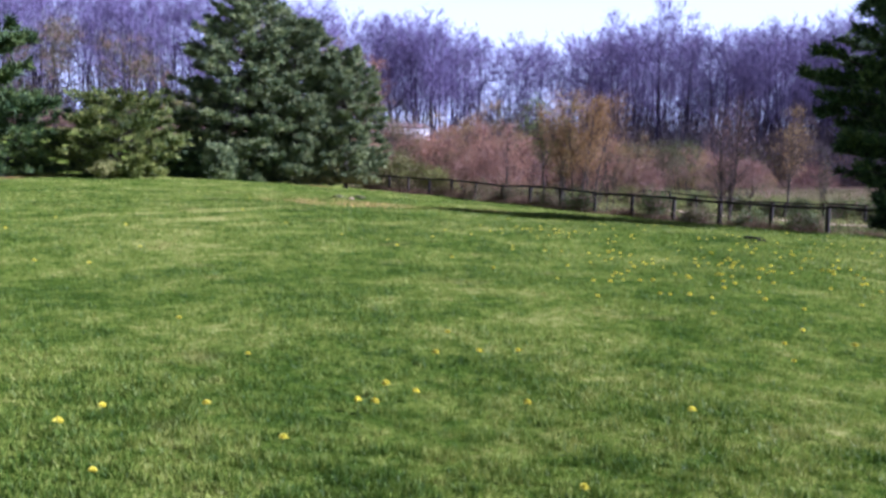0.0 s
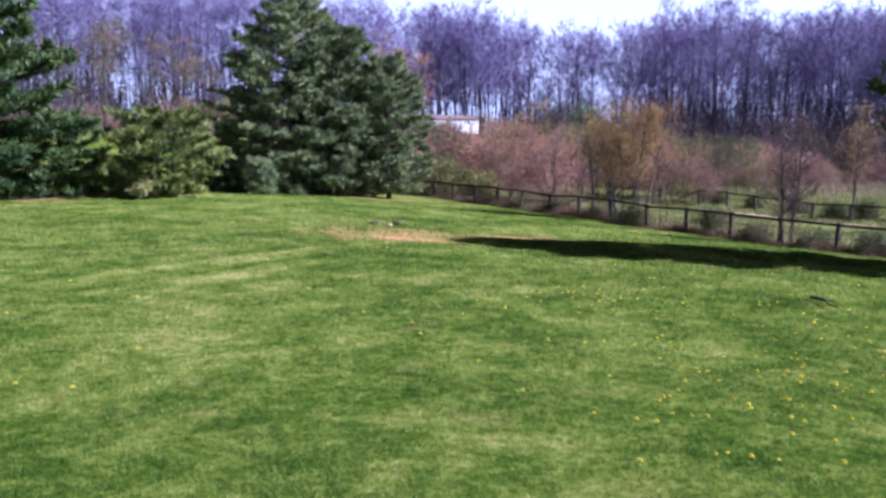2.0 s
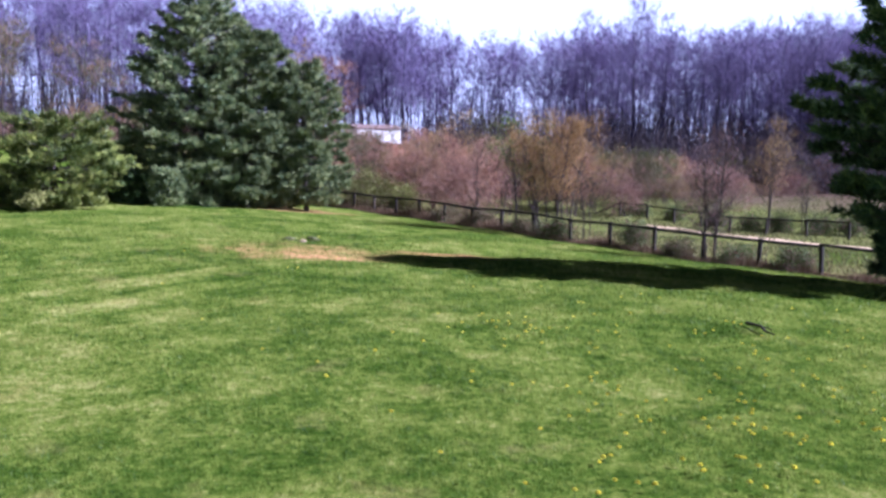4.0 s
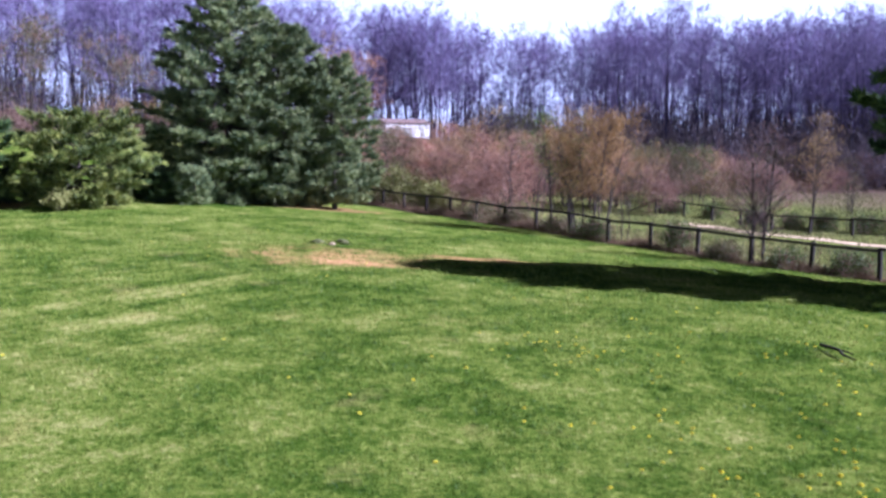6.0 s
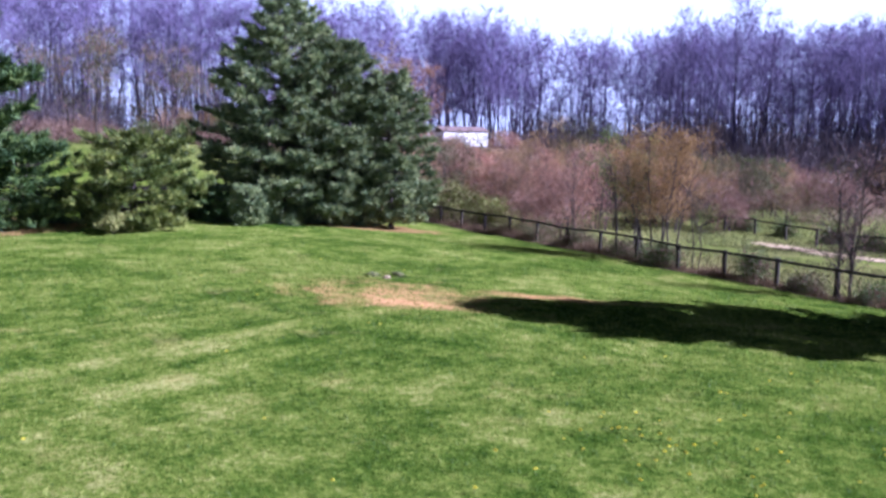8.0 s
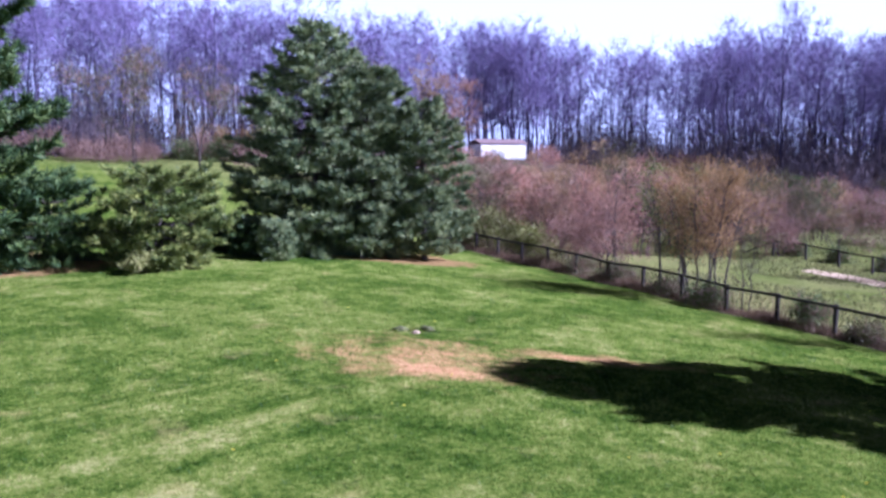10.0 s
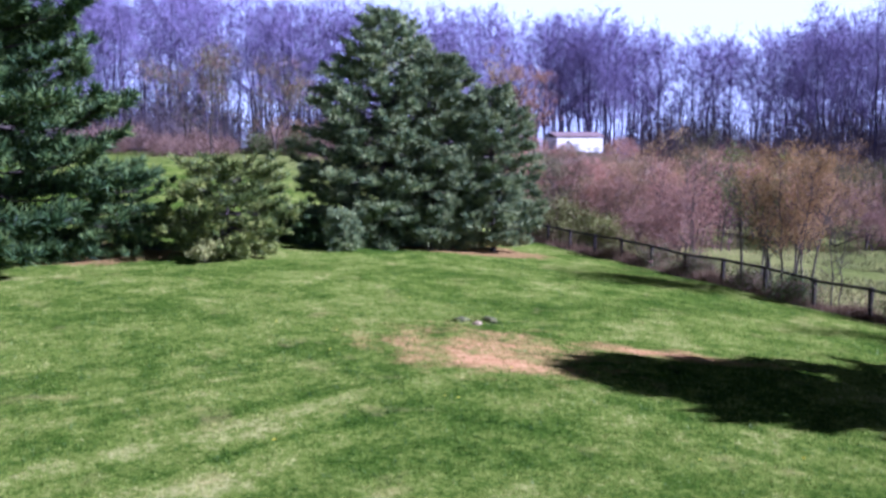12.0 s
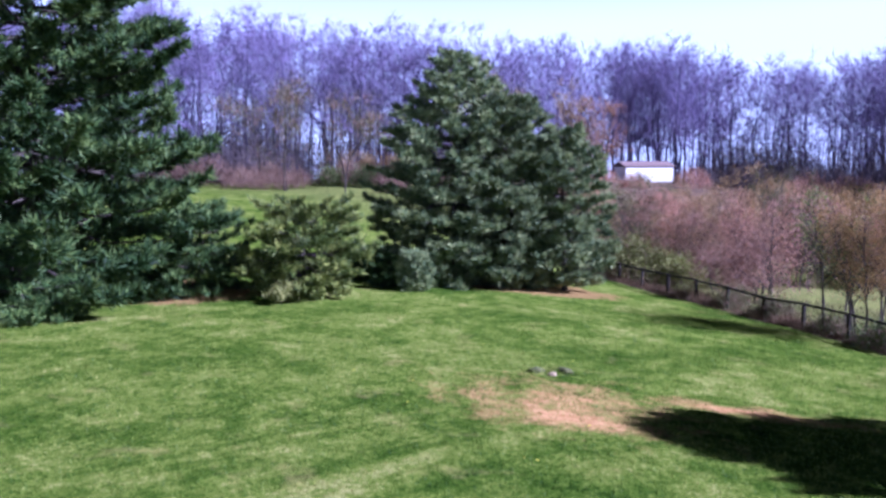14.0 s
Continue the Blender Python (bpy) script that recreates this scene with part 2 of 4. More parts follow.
def gravel_material():
    n = Nodes("pale_gravel", 0.95, 0.2)
    p = n.place()
    g = n.noise(p, 18, 6, 0.75)
    c = n.mix(n.noise(p, 0.8, 3), n.ramp(g, [(0.3, (0.34, 0.245, 0.145)), (0.7, (0.62, 0.48, 0.31))]), (0.50, 0.37, 0.22))
    return n.colour(c).bump(g, 0.8, 0.02).mat


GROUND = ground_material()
GRAVEL = gravel_material()


def grass_material():
    n = Nodes("grass_blades", 0.55, 0.25)
    p = n.place()
    tone = n.math("ADD", lawn_tone(n, p), n.math("MULTIPLY", n.math("SUBTRACT", n.island(), 0.5), 0.22))
    c = n.ramp(tone, [(0.26, (0.020, 0.058, 0.004)), (0.42, (0.075, 0.135, 0.010)), (0.56, (0.205, 0.255, 0.030)), (0.72, (0.45, 0.44, 0.12))])
    c = dry_spots(n, p, c)
    return n.colour(c).leafy(c, 0.3).mat


GRASS = grass_material()

# ---- mesh helpers ----


def mesh(name, verts, faces, material, smooth=False):
    """A mesh from an array of corners and an array of triangles or quads."""
    verts, faces = np.asarray(verts, np.float32), np.asarray(faces, np.int32)
    me = bpy.data.meshes.new(name)
    k = faces.shape[1]
    me.vertices.add(len(verts))
    me.vertices.foreach_set("co", verts.ravel())
    me.loops.add(faces.size)
    me.loops.foreach_set("vertex_index", faces.ravel())
    me.polygons.add(len(faces))
    me.polygons.foreach_set("loop_start", np.arange(0, faces.size, k, dtype=np.int32))
    me.polygons.foreach_set("use_smooth", np.full(len(faces), smooth))
    me.update(calc_edges=True)
    me.materials.append(material)
    return me


def part(name, data, parent=None, label="", at=None):
    """One mesh object under a thing or a part. data: a mesh, or a bmesh with its material as a pair."""
    ob = new(name, data)
    if at is not None:
        ob.matrix_basis = at
    ob.parent = parent
    if label:
        tagged(ob, label)
    return ob


def finish(name, bm, material, smooth=False):
    me = bpy.data.meshes.new(name)
    bm.normal_update()
    bm.to_mesh(me)
    bm.free()
    me.materials.append(material)
    for p in me.polygons:
        p.use_smooth = smooth
    return me


def box(bm, size, at=(0, 0, 0), turn=None, bevel=0.0):
    """A bevelled box in a bmesh, centred at a place."""
    m = Matrix.Translation(at) @ (turn or Matrix.Identity(4)) @ Matrix.Diagonal((*size, 1))
    made = bmesh.ops.create_cube(bm, size=1, matrix=m)["verts"]
    if bevel:
        edges = list({e for v in made for e in v.link_edges})
        bmesh.ops.bevel(bm, geom=edges, offset=bevel, segments=2, affect="EDGES", profile=0.7)


def thing(name, x, y, z, label, category, group="", kind="", turn=0.0):
    ob = new(name)
    ob.empty_display_size = 0.3
    ob.matrix_basis = pose(x, y, z, 0, 0, turn)
    return tagged(ob, label, category, group, kind)


def tubes(p0, p1, r0, r1, sides=5):
    """Tapered tubes between two arrays of places: corners and quads."""
    p0, p1, r0, r1 = (np.asarray(a, float) for a in (p0, p1, r0, r1))
    d = p1 - p0
    d /= np.linalg.norm(d, axis=1, keepdims=True) + 1e-9
    ref = np.where(np.abs(d[:, 2:3]) < 0.9, [[0, 0, 1.0]], [[1.0, 0, 0]])
    u = np.cross(d, ref)
    u /= np.linalg.norm(u, axis=1, keepdims=True)
    v = np.cross(d, u)
    a = np.arange(sides) * 2 * np.pi / sides
    ring = np.cos(a)[None, :, None] * u[:, None] + np.sin(a)[None, :, None] * v[:, None]
    low, high = p0[:, None] + ring * r0[:, None, None], p1[:, None] + ring * r1[:, None, None]
    verts = np.concatenate([low, high], 1).reshape(-1, 3)
    base = np.arange(len(p0))[:, None] * 2 * sides
    i = np.arange(sides)[None]
    j = (i + 1) % sides
    faces = np.stack([base + i, base + j, base + sides + j, base + sides + i], -1).reshape(-1, 4)
    return verts, faces


def slivers(p, d, length, width, rng):
    """Thin triangles from places along directions."""
    side = np.cross(d, rng.normal(size=d.shape))
    side /= np.linalg.norm(side, axis=1, keepdims=True) + 1e-9
    side *= (width / 2)[:, None]
    verts = np.stack([p - side, p + side, p + d * length[:, None]], 1).reshape(-1, 3)
    return verts, np.arange(len(verts)).reshape(-1, 3)


def leaves(p, size, rng):
    """Small turned leaf quads (kite shaped) round places."""
    d = unit(rng.normal(size=p.shape))
    side = unit(np.cross(d, rng.normal(size=p.shape))) * (size * 0.32)[:, None]
    s = size[:, None]
    verts = np.stack([p - d * s * 0.5, p + side, p + d * s * 0.5, p - side], 1).reshape(-1, 3)
    return verts, np.arange(len(verts)).reshape(-1, 4)


def unit(a):
    return a / (np.linalg.norm(a, axis=-1, keepdims=True) + 1e-9)


# ---- ground ----
HEIGHTS = np.array([
    (0, -12, 0), (0, 8, 0), (0, 20, 0), (-7.5, 29.4, 0.1), (4.1, 39.3, -1.0), (-2.5, 45, -0.7), (10.1, 31.6, -1.05), (-9.3, 52.4, -0.5), (-14.0, 58.5, -0.35),
    (-20, 34, 0.65), (-16, 42, 0.38), (-32, 30, 0.6), (11, 21, -0.45), (22, 22, -1.3), (-16, 14, 0.32), (-38, 70, 3.5), (-45, 85, 4.6),
    (-30, 105, 5.5), (-25, 140, 5.0), (0, 120, 2.8), (14, 98, 0.6), (10, 60, -1.9), (18, 48, -1.9), (45, 120, 2.0), (45, 50, -2.2),
    (-75, 60, 5.0), (-60, -20, 2.0), (40, -20, -1.5), (-40, 230, -4.0), (60, 230, -4.0), (0, -90, 0), (-110, 150, 2.0), (120, 100, -2.0),
])


def thin_plate(r):
    return np.where(r > 1e-6, r * r * np.log(np.maximum(r, 1e-6)), 0.0)


def height_field():
    p, z = HEIGHTS[:, :2] / 50, HEIGHTS[:, 2]
    n = len(p)
    k = thin_plate(np.linalg.norm(p[:, None] - p[None], axis=-1)) + np.eye(n) * 0.002
    q = np.c_[np.ones(n), p]
    w = np.linalg.solve(np.block([[k, q], [q.T, np.zeros((3, 3))]]), np.r_[z, 0, 0, 0])
    return p, w


FIELD = height_field()


def ground_z(x, y):
    x, y = np.asarray(x, float), np.asarray(y, float)
    p, w = FIELD
    at = np.stack([x, y], -1) / 50
    r = np.linalg.norm(at[..., None, :] - p, axis=-1)
    z = thin_plate(r) @ w[: len(p)] + w[-3] + at @ w[-2:]
    near = np.clip((300 - np.hypot(x, y - 40)) / 130, 0, 1)
    near = near * near * (3 - 2 * near)
    rough = 0.025 * np.sin(1.7 * x + 0.6 * y) * np.sin(1.1 * y - 0.4 * x) + 0.03 * np.sin(0.5 * x - 0.7 * y + 1)
    return np.clip(z, -9, 12) * near - 6 * (1 - near) + rough


def gz(x, y):
    return float(ground_z(x, y))


def spaced(near, far, step, growth):
    out, s = [0.0], step
    while out[-1] < far:
        s = step if out[-1] < near else s * growth
        out.append(out[-1] + s)
    return np.array(out)


def build_ground():
    a, b = spaced(40, 2500, 0.8, 1.12), spaced(62, 2500, 0.8, 1.12)
    xs = np.r_[-a[:0:-1], a]
    ys = np.r_[-a[:0:-1] , b] + 5
    gx, gy = np.meshgrid(xs, ys)
    verts = np.stack([gx, gy, ground_z(gx, gy)], -1).reshape(-1, 3)
    w, h = len(xs), len(ys)
    i = (np.arange(h - 1)[:, None] * w + np.arange(w - 1)[None]).ravel()
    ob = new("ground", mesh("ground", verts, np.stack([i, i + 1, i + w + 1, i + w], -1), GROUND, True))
    tagged(ob, "sloping green lawn running into meadow and woodland floor", "ground", kind="structure")


build_ground()


def build_drive():
    """The pale gravel lane that passes beyond the fence."""
    t = np.linspace(0, 1, 60)
    x = np.interp(t, [0, 0.1, 0.2, 0.45, 1], [9.0, 12.3, 15.2, 22, 40])
    y = np.interp(t, [0, 0.1, 0.2, 0.45, 1], [62.0, 58.0, 54.5, 46.5, 28])
    nx, ny = 0.64, 0.77
    wide = 0.85 + 0.12 * np.sin(9 * t)
    rows = [np.stack([x + nx * k * wide, y + ny * k * wide, ground_z(x + nx * k * wide, y + ny * k * wide) + 0.05 - 0.03 * abs(k)], -1) for k in (-1, -0.5, 0, 0.5, 1)]
    verts = np.stack(rows, 1).reshape(-1, 3)
    i = (np.arange(59)[:, None] * 5 + np.arange(4)[None]).ravel()
    ob = new("gravel_drive", mesh("gravel_drive", verts, np.stack([i, i + 1, i + 6, i + 5], -1), GRAVEL, True))
    tagged(ob, "pale gravel lane beyond the wooden fence", "road", kind="structure")


build_drive()

# ---- conifers ----


def conifer(name, x, y, height, profile, seed, material, label, tuft=0.30, density=1.0, whorl=0.42, k=8, droop=0.20, sag=1.0, gaps=0.1, category="pine tree", group="pine trees"):
    """A pine: a trunk, whorls of limbs that bend up at the tips, and brushes of needles on their twigs. profile: (share of the height, reach) rows."""
    rng = np.random.default_rng(seed)
    z0 = gz(x, y) - 0.05
    tree = thing(name, x, y, z0, label, category, group)
    n = 14
    h = np.linspace(0, 1, n)
    axis = np.stack([0.06 * np.sin(5 * h + seed), 0.06 * np.cos(4 * h + seed), height * h], -1)
    r = 0.018 * height * (1 - h) ** 0.8 + 0.015
    part("trunk", mesh("trunk", *tubes(axis[:-1], axis[1:], r[:-1], r[1:], 9), BARK, True), tree)
    at_f, at_r = zip(*profile)
    limbs, plumes = [], []
    z = at_f[0] * height
    up = np.array([0, 0, 1.0])
    while z < height * 0.985:
        f = z / height
        reach = np.interp(f, at_f, at_r)
        count = int(6 + 4 * (1 - f))
        start = rng.uniform(0, 6.28)
        base = np.array([np.interp(f, h, axis[:, c]) for c in range(3)])
        for c in range(count):
            a = start + c * 2 * np.pi / count + rng.normal(0, 0.2)
            le = reach * rng.uniform(0.78, 1.07) * (0.6 if rng.random() < gaps else 1)
            out = np.array([math.cos(a), math.sin(a), 0])
            rise = (0.70 * f * f + 0.02) * le * rng.uniform(0.6, 1.3)
            fall = droop * le * (1 - f) ** sag * rng.uniform(0.4, 1.5)
            t = np.linspace(0, 1, 6)[:, None]
            line = base + out * le * t + up * (rise * t - fall * np.sin(t * 2.6) * (1 - 0.35 * t))
            line[1:] += rng.normal(0, 0.03 * le, (5, 3)) * np.array([1, 1, 0.6])
            line[:, 2] = np.maximum(line[:, 2], 0.12)
            lr = 0.012 * le + 0.012
            limbs.append((line[:-1], line[1:], lr * (1 - t[:-1, 0] * 0.85), lr * (1 - t[1:, 0] * 0.85)))
            m = int((5 + 6.5 * le) * density)
            s = rng.uniform(0.10, 1.0, m) ** 0.60
            at = np.stack([np.interp(s, t[:, 0], line[:, c2]) for c2 in range(3)], -1)
            side = np.cross(out, up) * rng.choice([-1, 1], m)[:, None]
            way = unit(out * rng.uniform(0.3, 1.0, (m, 1)) + side * rng.uniform(0.1, 1.1, (m, 1)) + up * rng.normal(0.34, 0.18, (m, 1)))
            long = (0.24 + 0.24 * le * (1.08 - s)) * rng.uniform(0.6, 1.25, m)
            few = rng.random(m) < 0.5
            limbs.append((at[few], (at + way * long[:, None])[few], np.full(few.sum(), 0.012), np.full(few.sum(), 0.005)))
            for q in (0.4, 0.7, 0.95):
                plumes.append((at + way * long[:, None] * q, way))
        z += whorl * rng.uniform(0.75, 1.25)
    p0, p1, r0, r1 = (np.concatenate([l[c] for l in limbs]) for c in range(4))
    part("branchwork", mesh("branchwork", *tubes(p0, p1, r0, r1, 3), BARK, True), tree)
    p, d = np.concatenate([s[0] for s in plumes]), np.concatenate([s[1] for s in plumes])
    p, d = np.repeat(p, k, 0), np.repeat(d, k, 0)
    d = unit(d * 0.75 + rng.normal(0, 0.50, d.shape) + up * 0.30)
    verts, faces = slivers(p + rng.normal(0, 0.04, p.shape), d, tuft * rng.uniform(0.6, 1.15, len(p)), np.full(len(p), tuft * 0.17), rng)
    part("crown", mesh("crown", verts, faces, material), tree)
    return tree


conifer("pine_tree", -17.2, 45.5, 11.45, [(0.02, 3.2), (0.12, 4.0), (0.30, 4.7), (0.45, 4.3), (0.62, 3.4), (0.78, 2.4), (0.90, 1.35), (1.0, 0.25)], 3, PINE, "tall blue-green white pine with dense plumed branches", 0.34, 1.1)
conifer("pine_tree", -14.7, 46.2, 9.7, [(0.04, 2.4), (0.15, 3.0), (0.45, 3.1), (0.70, 2.3), (0.88, 1.3), (1.0, 0.25)], 15, PINE, "blue-green white pine crowded against a taller one", 0.34, 1.05)
conifer("pine_tree", -12.1, 47.5, 8.2, [(0.07, 1.7), (0.22, 2.5), (0.50, 2.5), (0.74, 1.9), (0.90, 1.1), (1.0, 0.25)], 8, PINE, "shorter blue-green white pine at the end of a group", 0.33, 1.1)
conifer("pine_tree", -29.0, 30.6, 18.5, [(0.02, 5.0), (0.10, 6.6), (0.25, 7.4), (0.38, 6.3), (0.60, 5.4), (0.80, 3.2), (1.0, 0.4)], 5, PINE_GREEN, "very tall green pine with drooping lower branches", 0.50, 0.95, 0.60, 8, 0.28, gaps=0.18)
# last pine: darker needle colour carries the shade on its visible side
conifer("pine_tree", 13.3, 27.5, 11.75, [(0.05, 2.4), (0.20, 3.1), (0.33, 4.0), (0.42, 5.2), (0.50, 4.2), (0.58, 3.2), (0.75, 2.7), (0.90, 1.6), (1.0, 0.25)], 11, PINE_GREEN, "dark pine in shade casting a long shadow on the lawn", 0.36, 1.15, 0.42, 9, gaps=0.02)

# ---- broadleaf shrubs and trees ----


def branching(rng, stems, height, spread, levels, bend=0.25, split=3, base=0.05, taper=0.62, start=0.3, girth=0.012):
    """Branches that fork from several stems: segments (start, end, thick, thin), and the tips with their directions."""
    segs, tips = [], []
    stack = []
    for stem in range(stems):
        a = rng.uniform(0, 6.28)
        foot = np.array([math.cos(a), math.sin(a), 0]) * base * rng.random()
        way = unit(np.array([math.cos(a) * spread * rng.random(), math.sin(a) * spread * rng.random(), 1.0]))
        stack.append((foot, way, height * start * rng.uniform(0.8, 1.2), height * girth * rng.uniform(0.7, 1.2), 0, stem))
    while stack:
        p, d, le, r, level, stem = stack.pop()
        steps = 3 if level < 2 else 2
        for _ in range(steps):
            e = p + d * le / steps
            segs.append((p, e, r, r * 0.85, stem))
            p, r = e, r * 0.85
            d = unit(d + rng.normal(0, bend * 0.4, 3))
        if level >= levels:
            tips.append((p, d))
            continue
        for _ in range(split if rng.random() > 0.25 else split - 1):
            nd = unit(d + rng.normal(0, bend + 0.28, 3) + np.array([0, 0, 0.12]))
            stack.append((p, nd, le * taper * rng.uniform(0.75, 1.25), r * 0.68, level + 1, stem))
    return segs, tips


def leafy_plant(name, x, y, height, spread, seed, material, label, category, stems=5, levels=4, count=9, size=0.09, twig=0.5, group="", split=3, bend=0.3, bark=None, start=0.3, fuzz=0.3, girth=0.012, base=0.4):
    rng = np.random.default_rng(seed)
    plant = thing(name, x, y, gz(x, y) - 0.03, label, category, group)
    segs, tips = branching(rng, stems, height, spread, levels, bend, split, base, start=start, girth=girth)
    a, b, r0, r1, owner = (np.array([s[k] for s in segs]) for k in range(5))
    for stem in range(stems):
        q = owner == stem
        part("stem", mesh("stem", *tubes(a[q], b[q], np.maximum(r0[q], 0.004), np.maximum(r1[q], 0.003), 3), bark or BARK, True), plant)
    p, d = np.array([t[0] for t in tips]), np.array([t[1] for t in tips])
    k = 6
    tp, td = np.repeat(p, k, 0), unit(np.repeat(d, k, 0) + rng.normal(0, 0.55, (len(p) * k, 3)))
    tv, tf = slivers(tp, td, twig * rng.uniform(0.5, 1.2, len(tp)), np.full(len(tp), 0.018), rng)
    lp = np.repeat(p, count, 0) + np.repeat(d, count, 0) * rng.uniform(-0.6, 1.0, (len(p) * count, 1)) * twig + rng.normal(0, fuzz, (len(p) * count, 3))
    lp[:, 2] = np.maximum(lp[:, 2], 0.05)
    lv, lf = leaves(lp, size * rng.uniform(0.6, 1.4, len(lp)), rng)
    lf = np.concatenate([lf[:, [0, 1, 2]], lf[:, [0, 2, 3]]])
    me = mesh("crown", np.concatenate([tv, lv]), np.concatenate([tf, lf + len(tv)]), BRUSH_TWIGS)
    me.materials.append(material)
    me.polygons.foreach_set("material_index", np.r_[np.zeros(len(tf), np.int32), np.ones(len(lf), np.int32)])
    part("crown", me, plant)
    return plant


# beside the pines at the lawn's edge
conifer("shrub", -20.5, 36.9, 3.4, [(0.06, 2.0), (0.35, 3.1), (0.60, 3.1), (0.85, 2.2), (1.0, 0.9)], 21, PINE_YELLOW, "wide spreading evergreen shrub with arching yellow-green branches", 0.30, 1.25, 0.30, 7, 0.16, category="shrub", group="edge shrubs", gaps=0.25)
conifer("shrub", -26.6, 27.9, 2.3, [(0.05, 1.8), (0.45, 2.3), (1.0, 0.6)], 26, PINE_GREEN, "low dark evergreen shrub at the foot of a tall pine", 0.28, 0.8, 0.40, 7, 0.10, category="shrub", group="edge shrubs")
conifer("shrub", -24.8, 35.2, 3.6, [(0.05, 2.2), (0.40, 2.8), (0.70, 2.3), (1.0, 0.6)], 22, PINE_GREEN, "dark green spreading evergreen shrub beneath a tall pine", 0.28, 0.8, 0.42, 7, 0.14, category="shrub", group="edge shrubs", gaps=0.25)
# added dark low evergreens that stand in for shade and boughs under the pines
for i, (x, y, h) in enumerate(((-19.4, 42.6, 1.3), (-18.2, 42.0, 1.0), (-21.0, 43.6, 1.5))):
    conifer("shrub", x, y, h, [(0.05, 1.3), (0.5, 1.4), (1.0, 0.3)], 27 + i, PINE_GREEN, "low dark evergreen mass added for shade and boughs beneath the pines", 0.26, 0.9, 0.3, 6, 0.1, category="shrub", group="edge shrubs")
leafy_plant("shrub", -20.1, 34.6, 1.0, 0.9, 23, YELLOW_GREEN, "small yellow-green shrub at the lawn's edge", "shrub", 7, 3, 26, 0.10, 0.15, "edge shrubs", fuzz=0.08)
conifer("shrub", -17.1, 40.6, 1.75, [(0.04, 0.55), (0.45, 0.75), (0.8, 0.55), (1.0, 0.15)], 24, PINE, "small rounded blue-green pine shrub", 0.20, 1.5, 0.22, 7, 0.1, category="shrub", group="edge shrubs")

# ---- the wooden fence ----
FENCE_A = np.array((4.1, 39.3))
ALONG = np.array((-0.685, 0.728))
BAY = 2.44
POST = 1.12


def post_mesh():
    bm = bmesh.new()
    box(bm, (0.13, 0.13, POST + 0.4), (0, 0, (POST - 0.4) / 2), None, 0.015)
    return finish("post", bm, FENCE_WOOD)


def fence_rail(parent, p, q, thick=0.05, wide=0.105):
    p, q = Vector(p), Vector(q)
    bm = bmesh.new()
    d = q - p
    turn = d.to_track_quat("X", "Z").to_matrix().to_4x4()
    box(bm, (d.length + 0.1, thick, wide), (0, 0, 0), None, 0.01)
    me = finish("rail", bm, FENCE_WOOD)
    return part("rail", me, parent, at=Matrix.Translation((p + q) / 2) @ turn)


def wire_panel(parent, p, q, height):
    """Welded wire between two posts."""
    p, q = np.array(p), np.array(q)
    s, e = [], []
    for k in np.linspace(0.05, height - 0.1, 8):
        s.append(p + (0, 0, k))
        e.append(q + (0, 0, k))
    for f in np.linspace(0.03, 0.97, 16):
        b = p + (q - p) * f
        s.append(b + (0, 0, 0.03))
        e.append(b + (0, 0, height - 0.08))
    w = np.full(len(s), 0.0017)
    part("wire_mesh", mesh("wire_mesh", *tubes(s, e, w, w, 3), WIRE), parent, "thin rusty wire mesh")


def build_fence():
    fence = thing("fence", FENCE_A[0], FENCE_A[1], gz(*FENCE_A), "weathered dark wooden post and rail fence with wire mesh", "fence")
    o = np.array((*FENCE_A, gz(*FENCE_A)))
    rng = random.Random(4)
    pm = post_mesh()
    feet = []
    for k in range(-8, 11):
        p = FENCE_A + ALONG * BAY * k
        feet.append(np.array((*p, gz(*p))) - o)
    for k, f in enumerate(feet):
        part("post", pm, fence, at=pose(*f, rng.uniform(-2, 2), rng.uniform(-2, 2), 46.7 + rng.uniform(-4, 4)))
    for a, b in zip(feet[:-1], feet[1:]):
        top = POST - 0.07
        side = np.array((-0.728, -0.685, 0)) * 0.09
        fence_rail(fence, a + side + (0, 0, top + rng.uniform(-0.04, 0.04)), b + side + (0, 0, top + rng.uniform(-0.04, 0.04)))
        wire_panel(fence, a, b, POST)
    for a, b in zip(feet[:3], feet[1:4]):
        fence_rail(fence, a + side + (0, 0, 0.50), b + side + (0, 0, 0.52))


build_fence()

# shrubs and small trees along and beyond the fence


